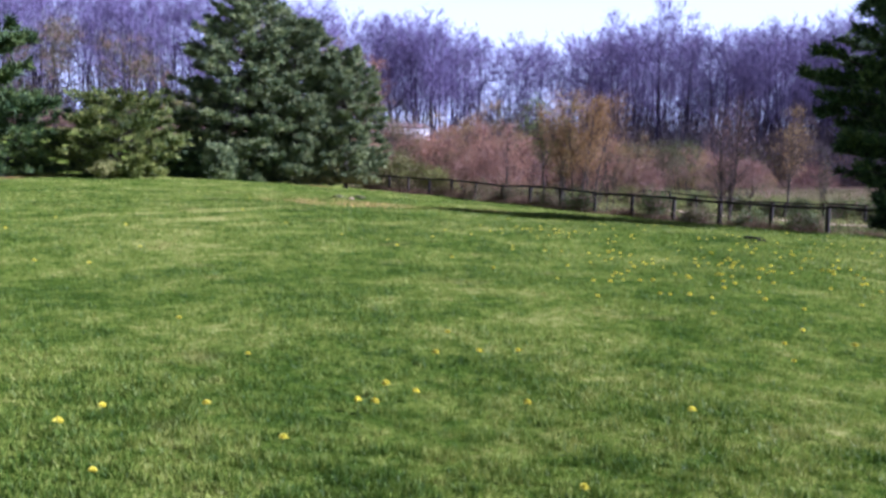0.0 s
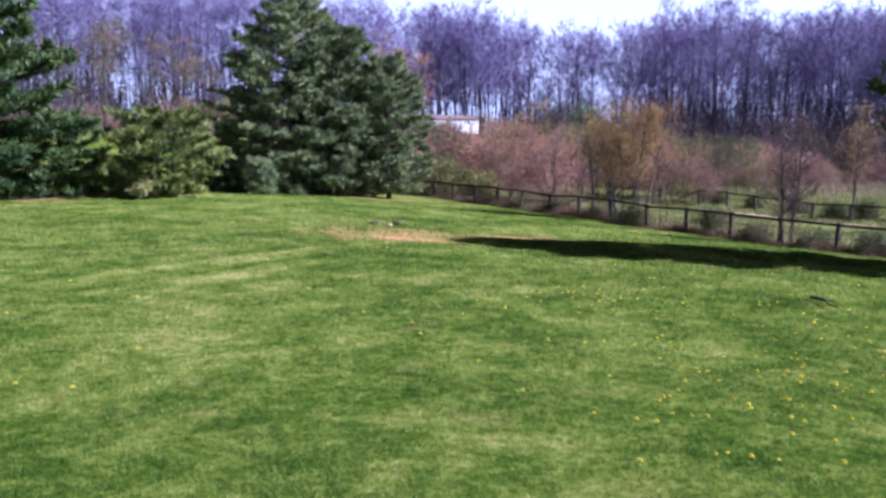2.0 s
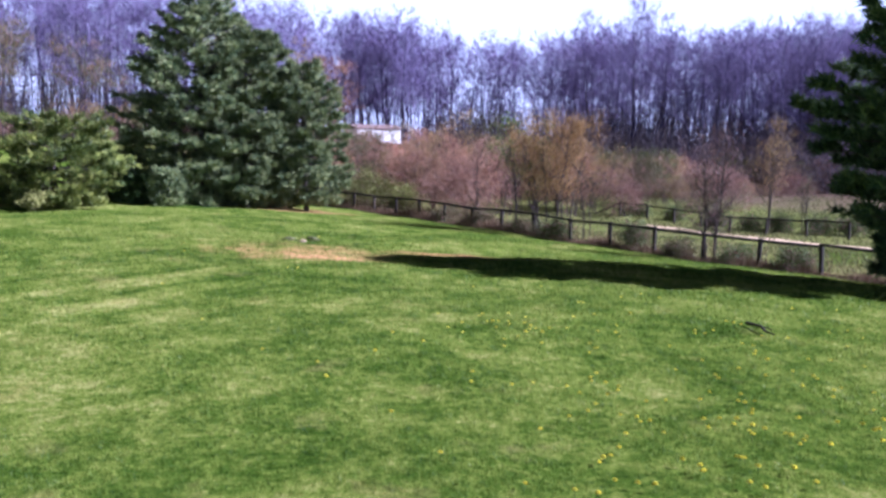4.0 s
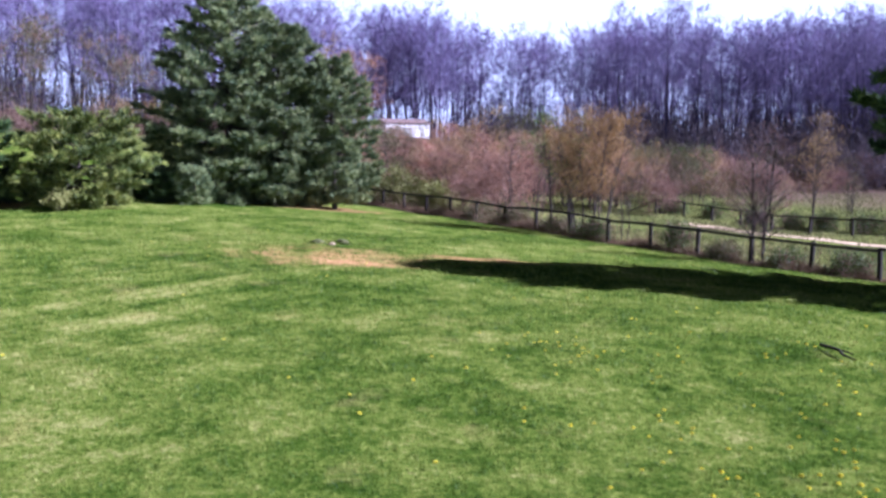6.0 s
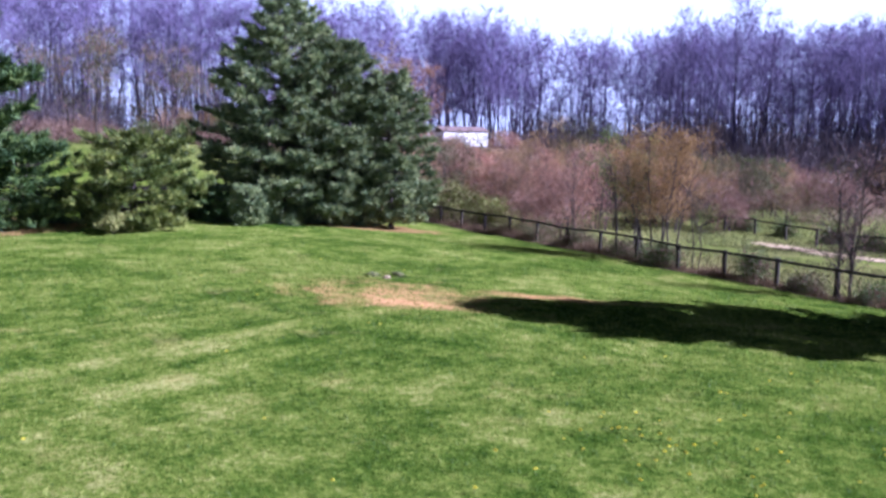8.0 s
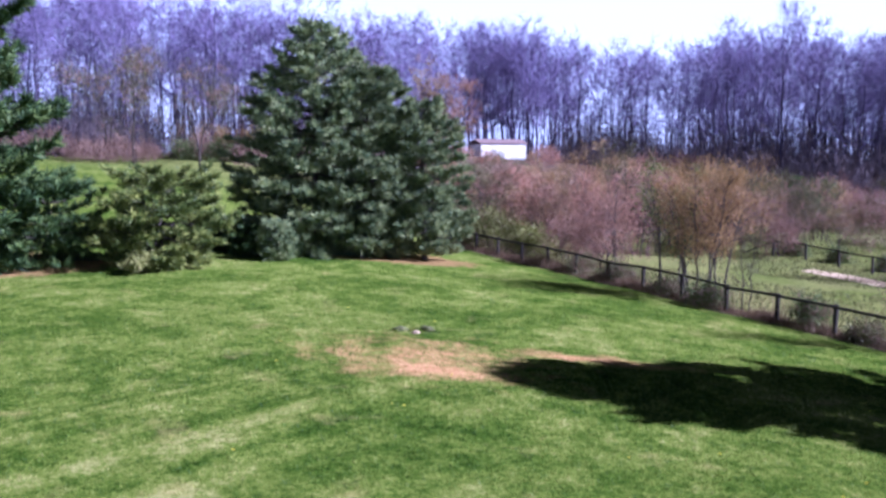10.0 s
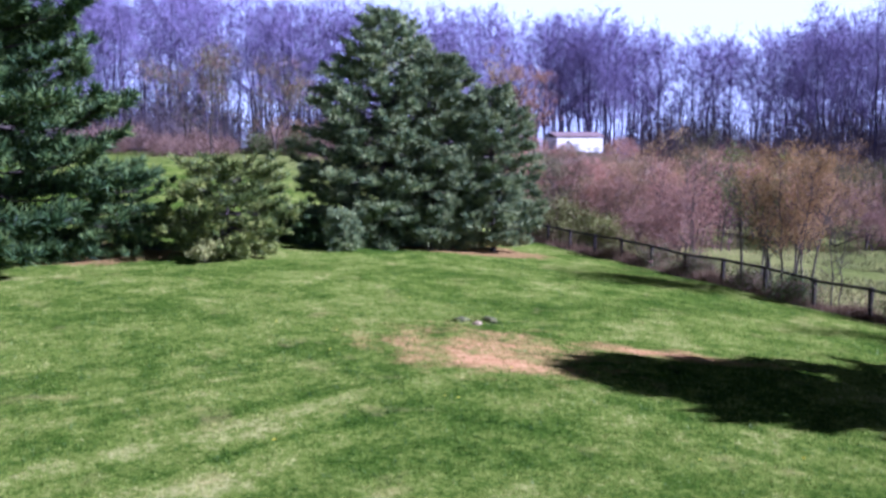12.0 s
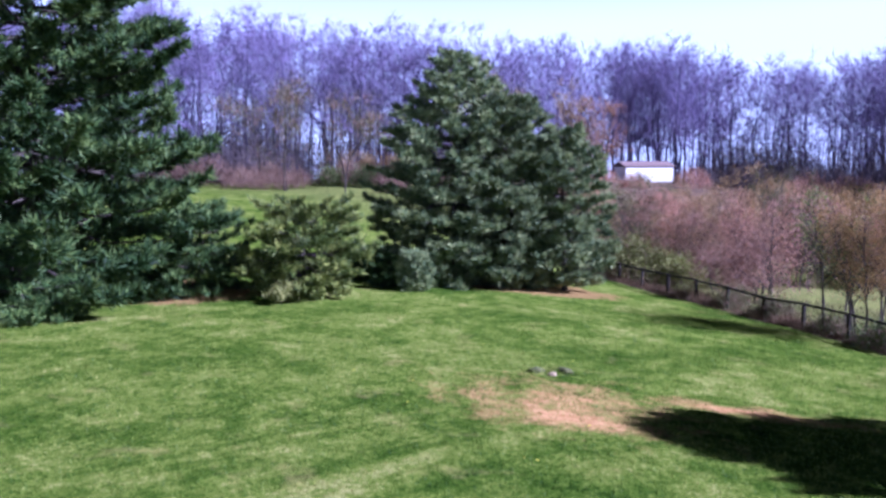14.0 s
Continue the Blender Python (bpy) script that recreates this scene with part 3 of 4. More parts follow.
def stem_clump(name, x, y, height, stems, base, seed, material, label, group, leaf=7, size=0.085, branches=15, reach=0.17, bare=0.3, girth=0.0075, lean=0.06):
    """A young tree of several upright thin stems, each with its own side twigs and leaves."""
    rng = np.random.default_rng(seed)
    plant = thing(name, x, y, gz(x, y) - 0.03, label, "tree", group)
    tp, td = [], []
    for k in range(stems):
        a = rng.uniform(0, 6.28)
        foot = np.array([math.cos(a), math.sin(a), 0]) * base * (rng.random() ** 0.5 if stems > 1 else 0)
        tall = height * rng.uniform(0.72, 1.0)
        h = np.linspace(0, 1, 9)
        bend = np.array([math.cos(a), math.sin(a)]) * lean * tall + rng.normal(0, 0.03 * tall, 2)
        axis = np.stack([foot[0] + bend[0] * h ** 1.4 + rng.normal(0, 0.03, 9), foot[1] + bend[1] * h ** 1.4 + rng.normal(0, 0.03, 9), tall * h], -1)
        axis[0] = foot
        r = tall * girth * (1 - h) ** 0.7 + 0.006
        p0, p1, q0, q1 = list(axis[:-1]), list(axis[1:]), list(r[:-1]), list(r[1:])
        for _ in range(branches):
            f = rng.uniform(bare, 0.98)
            d = rng.uniform(0, 6.28)
            way = unit(np.array([math.cos(d), math.sin(d), rng.uniform(0.5, 1.4)]))
            le = (reach * tall * (1.05 - f) ** 0.6 + 0.25) * rng.uniform(0.6, 1.2)
            s0 = np.array([np.interp(f, h, axis[:, c]) for c in range(3)])
            mid = s0 + way * le * 0.55
            end = mid + unit(way + rng.normal(0, 0.25, 3)) * le * 0.45
            br = 0.4 * np.interp(f, h, r) + 0.003
            p0 += [s0, mid]
            p1 += [mid, end]
            q0 += [br, br * 0.7]
            q1 += [br * 0.7, 0.004]
            for u in rng.uniform(0.25, 1.0, 6):
                tp.append(s0 + (end - s0) * u)
                td.append(way)
        part("stem", mesh("stem", *tubes(p0, p1, np.array(q0), np.array(q1), 5), BARK, True), plant)
    tp, td = np.array(tp), np.array(td)
    td = unit(td + rng.normal(0, 0.6, td.shape))
    long = rng.uniform(0.25, 0.75, len(tp))
    tv, tf = slivers(tp, td, long, np.full(len(tp), 0.014), rng)
    lp = np.repeat(tp, leaf, 0) + np.repeat(td * long[:, None], leaf, 0) * rng.uniform(0.1, 1.1, (len(tp) * leaf, 1)) + rng.normal(0, 0.13, (len(tp) * leaf, 3))
    lv, lf = leaves(lp, size * rng.uniform(0.6, 1.4, len(lp)), rng)
    lf = np.concatenate([lf[:, [0, 1, 2]], lf[:, [0, 2, 3]]])
    me = mesh("crown", np.concatenate([tv, lv]), np.concatenate([tf, lf + len(tv)]), BARK)
    me.materials.append(material)
    me.polygons.foreach_set("material_index", np.r_[np.zeros(len(tf), np.int32), np.ones(len(lf), np.int32)])
    part("crown", me, plant)
    return plant


stem_clump("tree", 1.5, 42.3, 6.0, 7, 1.2, 31, RUSSET, "multi-stemmed young tree in rust-coloured spring leaf", "fence-side trees", leaf=15, size=0.058, lean=0.18, reach=0.34, branches=34, bare=0.28)
stem_clump("tree", 7.8, 35.9, 5.6, 5, 0.35, 32, MAUVE, "thin young tree, nearly bare, against the fence", "fence-side trees", leaf=4, size=0.05, lean=0.12, reach=0.24, bare=0.2, branches=26)
stem_clump("tree", 3.2, 41.2, 3.6, 2, 0.2, 33, OLIVE, "thin bare sapling behind the fence", "fence-side trees", leaf=2, size=0.06, branches=10)
stem_clump("tree", -2.3, 46.6, 5.0, 2, 0.3, 37, PINK, "tall thin pinkish sapling by the fence", "fence-side trees", leaf=3, size=0.06, branches=14)
stem_clump("tree", 16.3, 59.0, 7.6, 2, 0.2, 34, RUST, "slender tree in rust-coloured leaf beside the gravel lane", "fence-side trees", leaf=8, size=0.075, branches=40, reach=0.36, bare=0.24, girth=0.009)
stem_clump("tree", 19.4, 60.2, 4.8, 3, 0.6, 35, OLIVE, "slender bare tree beyond the gravel lane", "fence-side trees", leaf=3, size=0.08, reach=0.25)
for i, (along, off, hgt, mat) in enumerate(((-1.25, 0.2, 1.45, IVY), (3.3, 0.15, 1.3, IVY), (-6.2, 0.4, 0.7, IVY), (-8.6, 0.4, 0.9, IVY), (6.2, 0.3, 0.9, OLIVE), (9.5, 0.3, 1.2, OLIVE), (-3.4, 0.4, 0.7, OLIVE), (12.6, 0.4, 1.3, OLIVE))):
    fx, fy = FENCE_A[0] + ALONG[0] * along + 0.728 * off, FENCE_A[1] + ALONG[1] * along + 0.685 * off
    leafy_plant("shrub", fx, fy, hgt, 1.0, 70 + i, mat, "small leafy bush grown into the wire fence", "shrub", 9, 3, 17, 0.075, 0.35, "fence bushes", fuzz=0.20, bend=0.5)
for i, (x, y, hgt, mat, words) in enumerate([
    (-4.0, 60.0, 5.2, PINK, "dense reddish budding shrub beyond the fence"),
    (-5.3, 54.8, 3.4, PINK, "tall tangled reddish shrub beyond the fence"),
    (-3.3, 52.4, 5.0, PINK, "tall tangled reddish shrub beside the fence"),
    (-6.6, 62.5, 5.8, PINK, "pinkish budding thicket shrub"),
    (0.8, 67.5, 5.4, RUST, "rust-coloured shrub in the meadow"),
    (4.8, 70.0, 4.8, OLIVE, "grey-green shrub in the meadow"),
    (8.2, 67.5, 4.2, MAUVE, "purplish bare shrub near the gravel lane"),
    (12.5, 71.5, 4.0, OLIVE, "grey-green shrub beyond the gravel lane"),
    (-7.5, 61.0, 6.3, PINK, "large pinkish thicket shrub"),
    (-12.0, 64.0, 6.3, PINK, "large pinkish thicket shrub"),
    (17.5, 75.0, 4.2, MAUVE, "purplish bare shrub beyond the gravel lane"),
    (2.5, 69.0, 6.3, PINK, "large pinkish thicket shrub"),
    (-17.0, 62.0, 5.5, RUST, "rust-coloured shrub behind the pines"),
]):
    leafy_plant("shrub", x, y, hgt, 1.25, 40 + i, mat, words, "shrub", 6, 4, 11, 0.070, 0.7, "thicket shrubs", fuzz=0.40, bend=0.4)
for i, (x, y, hgt) in enumerate(((-10.2, 57.9, 3.4), (-8.9, 56.5, 2.8), (-7.6, 55.1, 2.0))):
    leafy_plant("shrub", x, y, hgt, 0.9, 190 + i, YELLOW_GREEN, "bushy yellow-green shrub in the fence corner by the pines", "shrub", 8, 3, 26, 0.11, 0.3, "fence bushes", fuzz=0.26, bend=0.5)
for i, (x, y, hgt, mat, words) in enumerate([
    (-8.2, 60.5, 5.4, RUST, "brown many-stemmed thicket tree in bud"),
    (-3.2, 57.8, 5.6, PINK, "reddish many-stemmed thicket tree in bud"),
    (-1.6, 61.5, 5.6, MAUVE, "mauve many-stemmed thicket tree in bud"),
    (0.4, 64.0, 5.4, RUST, "brown many-stemmed thicket tree in bud"),
    (3.4, 64.5, 5.2, PINK, "reddish many-stemmed thicket tree in bud"),
    (6.2, 68.0, 5.2, RUST, "brown many-stemmed thicket tree in bud"),
    (-11.0, 62.0, 6.2, OLIVE, "olive-grey many-stemmed thicket tree"),
    (-6.8, 66.0, 6.8, RUST, "brown many-stemmed thicket tree in bud"),
    (-2.6, 70.0, 7.0, OLIVE, "olive-grey many-stemmed thicket tree"),
    (9.6, 73.0, 5.2, OLIVE, "olive-grey many-stemmed thicket tree"),
    (12.0, 75.5, 4.6, IVY, "dark green leafy thicket tree beyond the lane"),
]):
    stem_clump("tree", x, y, hgt, 7, 1.0, 150 + i, mat, words, "thicket trees", leaf=6, size=0.085, branches=22, reach=0.34, bare=0.16, lean=0.24, girth=0.006)
stem_clump("tree", 0.2, 43.8, 6.3, 4, 0.6, 171, FRESH, "slim young tree coming into fresh green leaf", "fence-side trees", leaf=7, size=0.075, branches=22, reach=0.24, bare=0.35, lean=0.10)
conifer("pine_tree", 12.5, 90.0, 3.4, [(0.05, 1.2), (0.4, 1.3), (1.0, 0.15)], 173, PINE_GREEN, "small dark evergreen at the foot of the woods", 0.3, 0.8, 0.4, 6)

# ---- woodland ----


def bare_tree_arrays(seed, height, limbs=13, wide=0.24, deep=0.36, low=0.28, spray=17, thick=0.028):
    """A leafless woodland tree: a leader that thins out, limbs that curve up into a rounded crown, and sprays of fine twigs."""
    rng = np.random.default_rng(seed)
    n = 11
    h = np.linspace(0, 1, n)
    axis = np.stack([np.cumsum(rng.normal(0, 0.14, n)), np.cumsum(rng.normal(0, 0.14, n)), height * 0.90 * h], -1)
    axis[:, :2] -= axis[0, :2]
    r = height * 0.0082 * (1 - h) ** 1.2 + 0.014
    s0, s1, q0, q1, tp, td = [], [], [], [], [], []
    middle = np.array([axis[6, 0], axis[6, 1], height * (1 - deep)])
    up = np.array([0, 0, 1.0])
    for i in range(limbs):
        a = i * 2.4 + rng.normal(0, 0.4)
        e = math.radians(rng.uniform(-25, 80))
        tip = middle + np.array([math.cos(a) * math.cos(e) * wide, math.sin(a) * math.cos(e) * wide, math.sin(e) * deep]) * height * rng.uniform(0.75, 1.05)
        f = min(0.84, max(low, tip[2] / height - rng.uniform(0.16, 0.36)))
        foot = np.array([np.interp(f * height, axis[:, 2], axis[:, c]) for c in range(3)])
        bend = foot + (tip - foot) * (0.55, 0.55, 0.35) + rng.normal(0, 0.03 * height, 3)
        u = np.linspace(0, 1, 6)[:, None]
        line = (1 - u) ** 2 * foot + 2 * u * (1 - u) * bend + u * u * tip
        br = 0.34 * np.interp(f, h, r) + 0.02
        for c in range(5):
            s0.append(line[c]), s1.append(line[c + 1]), q0.append(br * (1 - c * 0.17)), q1.append(br * (0.83 - c * 0.17) + 0.006)
        long = np.linalg.norm(tip - foot)
        for v in rng.uniform(0.22, 1.0, 9):
            m = np.array([np.interp(v, u[:, 0], line[:, c]) for c in range(3)])
            sd = unit(unit(tip - bend) + rng.normal(0, 0.85, 3))
            sl = (0.34 * long * (1.15 - v) + 0.7) * rng.uniform(0.6, 1.2)
            mid = m + sd * sl * 0.5
            end = mid + unit(sd + rng.normal(0, 0.25, 3)) * sl * 0.5
            s0.append(m), s1.append(mid), q0.append(br * 0.36), q1.append(br * 0.24)
            s0.append(mid), s1.append(end), q0.append(br * 0.24), q1.append(0.008)
            for w in rng.uniform(0.15, 1.05, spray):
                tp.append(m + (end - m) * w), td.append(sd)
    trunk = tubes(axis[:-1], axis[1:], r[:-1], r[1:], 6)
    fine = tubes(s0, s1, np.array(q0), np.array(q1), 3)
    tp, td = np.array(tp), np.array(td)
    td = unit(td + rng.normal(0, 0.85, td.shape))
    return trunk, fine, slivers(tp, td, rng.uniform(0.45, 1.3, len(tp)), np.full(len(tp), thick), rng)


def wood_edge(x):
    """How far off the wood's near edge lies."""
    return np.interp(x, [-110, -60, -40, -20, 0, 20, 45, 90], [72, 84, 96, 132, 124, 108, 96, 80])


def wood_height(x, y):
    """How tall the wood stands at a place: the line of its tops, seen from the lawn, dips and rises along the ridge."""
    far = math.hypot(x, y - 7)
    way = math.degrees(math.atan2(x, y - 7))
    rise = np.interp(way, [-38, -27, -15, -10, -6, 0, 2.4, 5, 8, 12, 15.4, 19], [0.192, 0.178, 0.157, 0.151, 0.140, 0.127, 0.133, 0.146, 0.140, 0.130, 0.140, 0.133])
    return 1.07 * rise * min(far, 160) + 5.5 - gz(x, y)


def thin_spot(x, y):
    """Where the wood is thin and the sky shows between its trunks."""
    way = math.degrees(math.atan2(x, y - 7))
    return -10.5 < way < -7.0 or -34.5 < way < -30.5


def tiled(pieces):
    """Many turned copies of arrays in one: pieces of (corners, faces, place, turn, size)."""
    vs, fs, n = [], [], 0
    for v, f, at, a, s in pieces:
        turn = np.array([[math.cos(a), -math.sin(a), 0], [math.sin(a), math.cos(a), 0], [0, 0, 1]]) * s
        vs.append(v @ turn.T + at)
        fs.append(f + n)
        n += len(v)
    return np.concatenate(vs), np.concatenate(fs)


def woodland():
    rng = np.random.default_rng(77)
    kinds = []
    for s in range(9):
        trunk, fine, tw = bare_tree_arrays(200 + s, 17.0, wide=0.27 + 0.02 * (s % 4), low=0.22 + 0.03 * (s % 5)) if s < 8 else bare_tree_arrays(200 + s, 23.8, 17, 0.15, 0.30, 0.42)
        tri = np.concatenate([fine[1][:, [0, 1, 2]], fine[1][:, [0, 2, 3]], tw[1] + len(fine[0])])
        crown = (np.concatenate([fine[0], tw[0]]), tri)
        deep = bare_tree_arrays(200 + s, 17.0, 11, 0.31, 0.42, 0.14, 9, 0.056)
        kinds.append((deep[0], deep[2], mesh("trunk", *trunk, HAZED_BARK, True), mesh("crown", *crown, HAZED_TWIGS)))
    count = 116
    for i in range(count):
        u = (i + rng.uniform(-0.4, 0.4)) / count
        x = -105 + 75 * u / 0.45 if u < 0.45 else -30 + 108 * (u - 0.45) / 0.55
        y = wood_edge(x) + rng.uniform(0, 10)
        if -33 < x < -18 and y < 147:
            y = 148 + rng.uniform(0, 14)
        if -18 <= x < 5:
            y = max(y, 146 + rng.uniform(0, 18))
            if rng.random() < 0.3:
                continue
        trunk, crown, tm, cm = kinds[rng.integers(8)]
        tree = thing("bare_tree", x, y, gz(x, y) - 0.1, "tall leafless woodland tree with grey bark", "tree", "woodland trees", turn=rng.uniform(0, 360))
        k = wood_height(x, y) / 17 * rng.uniform(0.90, 1.02)
        tree.scale = (k, k, k)
        part("trunk", tm, tree)
        part("crown", cm, tree)
    for i in range(17):
        x, y = rng.uniform(-46, -14), rng.uniform(148, 182)
        trunk, crown, tm, cm = kinds[rng.integers(8)]
        tree = thing("bare_tree", x, y, gz(x, y) - 0.1, "tall leafless tree standing behind the white shed", "tree", "woodland trees", turn=rng.uniform(0, 360))
        k = wood_height(x, y) / 17 * rng.uniform(0.90, 1.02)
        tree.scale = (k, k, k)
        part("trunk", tm, tree)
        part("crown", cm, tree)
    # one tree that stands above the rest
    trunk, crown, tm, cm = kinds[8]
    x, y = 14.4, 113.0
    tree = thing("bare_tree", x, y, gz(x, y) - 0.1, "one very tall bare tree rising above the woodland", "tree", "woodland trees")
    part("trunk", tm, tree)
    part("crown", cm, tree)
    # the trees further in
    trunks, crowns = [], []
    for i in range(420):
        x = rng.uniform(-110, 92) if i < 330 else rng.uniform(8, 92)
        if x < -8 and rng.random() < 0.3:
            continue
        y = wood_edge(x) + rng.uniform(9, 48)
        if -33 < x < -18 and y < 152:
            y = 152 + rng.uniform(0, 30)
        if -18 <= x < 5:
            y = max(y, 148 + rng.uniform(0, 26))
            if rng.random() < 0.5:
                continue
        if thin_spot(x, y) and rng.random() < 0.4:
            continue
        k, a, s = rng.integers(8), rng.uniform(0, 6.28), 1.0
        s = wood_height(x, y) / 17 * rng.uniform(0.8, 1.0)
        at = np.array([x, y, gz(x, y) - 0.1])
        trunks.append((*kinds[k][0], at, a, s))
        crowns.append((*kinds[k][1], at, a, s))
    wood = new("woodland_trees")
    tagged(wood, "deep stand of leafless grey woodland trees on the ridge", "woods", kind="stuff")
    part("trunks", mesh("trunks", *tiled(trunks), HAZED_BARK, True), wood)
    part("crowns", mesh("crowns", *tiled(crowns), HAZED_TWIGS), wood)
    # low brush under the trees and along the wood's edge
    brush = []
    for s in range(4):
        r = np.random.default_rng(300 + s)
        m = 540
        p = r.normal(0, 1, (m, 3)) * (1.5, 1.5, 1.3) + (0, 0, 1.2)
        p[:, 2] = np.abs(p[:, 2])
        d = unit(r.normal(0, 0.6, (m, 3)) + (0, 0, 0.8))
        brush.append(slivers(p, d, r.uniform(0.4, 1.1, m), np.full(m, 0.048), r))
    bits = []
    for i in range(230):
        x = rng.uniform(-95, 80) if i < 190 else rng.uniform(-18, 50)
        y = wood_edge(x) + rng.uniform(-14, 22)
        if x < -38:
            y = wood_edge(x) + rng.uniform(-3, 12)
        if -18 <= x < 3:
            y += 14
        if abs(x + 25.6 * (y - 7) / 133) < 7:
            continue
        bits.append((*brush[rng.integers(4)], np.array([x, y, gz(x, y)]), rng.uniform(0, 6.28), rng.uniform(0.6, 1.3) * (0.6 if thin_spot(x, y) else 1.0 if x < 0 else 1.3)))
    # taller tangled understorey deeper in
    for i in range(120):
        x = rng.uniform(-100, 84)
        y = wood_edge(x) + rng.uniform(6, 34) + (14 if -18 <= x < 3 else 0)
        if thin_spot(x, y) or abs(x + 25.6 * (y - 7) / 133) < 9:
            continue
        bits.append((*brush[rng.integers(4)], np.array([x, y, gz(x, y)]), rng.uniform(0, 6.28), rng.uniform(1.5, 2.5)))
    # thin saplings between the trunks
    r = np.random.default_rng(350)
    n = 3600
    x = r.uniform(-108, 88, n)
    y = wood_edge(x) + r.uniform(-2, 40, n)
    way = np.degrees(np.arctan2(x, y - 7))
    thin = ((way > -10.5) & (way < -7.0)) | ((way > -34.5) & (way < -30.5))
    hold = ~((x > -33) & (x < 3) & (y < 146)) & (~thin | (r.random(n) < 0.5))
    x, y = x[hold], y[hold]
    x, y = np.r_[x, r.uniform(-48, 4, 420), r.uniform(5, 88, 900)], np.r_[y, r.uniform(150, 188, 420), np.full(900, 0.0)]
    y = np.where(y > 0, y, wood_edge(x) + r.uniform(4, 46, len(x)))
    foot = np.stack([x, y, ground_z(x, y) - 0.1], -1)
    tall = r.uniform(5, 13, len(x))
    mid = foot + np.stack([r.normal(0, 0.2, len(x)), r.normal(0, 0.2, len(x)), tall * 0.5], -1)
    top = mid + np.stack([r.normal(0, 0.4, len(x)), r.normal(0, 0.4, len(x)), tall * 0.5], -1)
    thick = tall * 0.0045 + 0.012
    tagged(new("saplings", mesh("saplings", *tubes(np.concatenate([foot, mid]), np.concatenate([mid, top]), np.concatenate([thick, thick * 0.7]), np.concatenate([thick * 0.7, thick * 0.2]), 3), HAZED_BARK, True)), "thin bare saplings crowded between the woodland trunks", "saplings", kind="stuff")
    tagged(new("woodland_brush", mesh("woodland_brush", *tiled(bits), DARK_BRUSH)), "low brown tangled brush along the woodland edge", "brush", kind="stuff")


woodland()
for i, (x, y, h) in enumerate(((-49.5, 77, 15), (-44.0, 79, 13), (-55.0, 80, 15), (-34.0, 88, 14))):
    leafy_plant("tree", x, y, h, 0.25, 90 + i, OLIVE, "slender tree with sparse olive spring leaves in the meadow", "tree", 2, 5, 11, 0.14, 0.8, "meadow trees", bend=0.22, fuzz=0.6, girth=0.008)

for i, (x, y, h, mat, words) in enumerate((
    (-49.8, 86.0, 2.6, IVY, "dark green shrub at the top of the meadow"),
    (-46.2, 87.5, 2.9, IVY, "dark green shrub at the top of the meadow"),
    (-43.0, 88.5, 2.4, IVY, "dark green shrub at the top of the meadow"),
    (-50.5, 93.0, 4.6, RUST, "rust-brown shrub at the edge of the woods"),
    (-47.0, 94.0, 4.2, RUST, "rust-brown shrub at the edge of the woods"),
    (-44.0, 95.0, 5.6, YELLOW_GREEN, "pale green leafing shrub at the edge of the woods"),
)):
    leafy_plant("shrub", x, y, h, 1.1, 180 + i, mat, words, "shrub", 8, 3, 22, 0.15, 0.6, "meadow shrubs", fuzz=0.45, bend=0.5)

for i, (x, y, h, mat) in enumerate(((-22.6, 98.0, 11.0, PINK), (-25.6, 102.0, 12.5, RUST))):
    stem_clump("tree", x, y, h, 5, 1.3, 96 + i, mat, "tall budding orange-brown tree standing before the white shed", "budding trees", leaf=8, size=0.12, branches=34, reach=0.36, bare=0.12, lean=0.20)

# ---- the white building beyond the thicket ----


def build_shed():
    x, y = -25.6, 140.0
    z = gz(x, y)
    house = thing("shed", x, y, z, "long low white shed with a pale shallow roof", "shed", turn=36)
    n = Nodes("white_siding", 0.6, 0.3)
    p = n.local()
    white = n.colour(n.mix(n.noise(p, 1.5, 4), (0.80, 0.79, 0.77), (0.70, 0.68, 0.65))).mat
    r = Nodes("pale_roof", 0.7, 0.3)
    roof = r.colour(r.mix(r.noise(r.local(), 3, 4), (0.22, 0.155, 0.145), (0.15, 0.105, 0.10))).mat
    w, d, h = 8.0, 4.4, 2.35
    bm = bmesh.new()
    box(bm, (w, d, h), (0, 0, h / 2), None, 0.02)
    wall = part("wall", finish("wall", bm, white), house)
    for k in range(8):
        bm = bmesh.new()
        box(bm, (w + 0.04, 0.03, 0.27), (0, -d / 2 - 0.012, 0.2 + k * 0.29), pose(0, 0, 0, 4, 0, 0), 0.004)
        part("siding_board", finish("siding_board", bm, white), wall)
    bm = bmesh.new()
    box(bm, (w + 0.6, d / 2 + 0.5, 0.10), (0, -d / 4, h + 0.5), pose(0, 0, 0, 17, 0, 0), 0.02)
    box(bm, (w + 0.6, d / 2 + 0.5, 0.10), (0, d / 4, h + 0.5), pose(0, 0, 0, -17, 0, 0), 0.02)
    part("roof", finish("roof", bm, roof), house)


build_shed()

# ---- grass ----


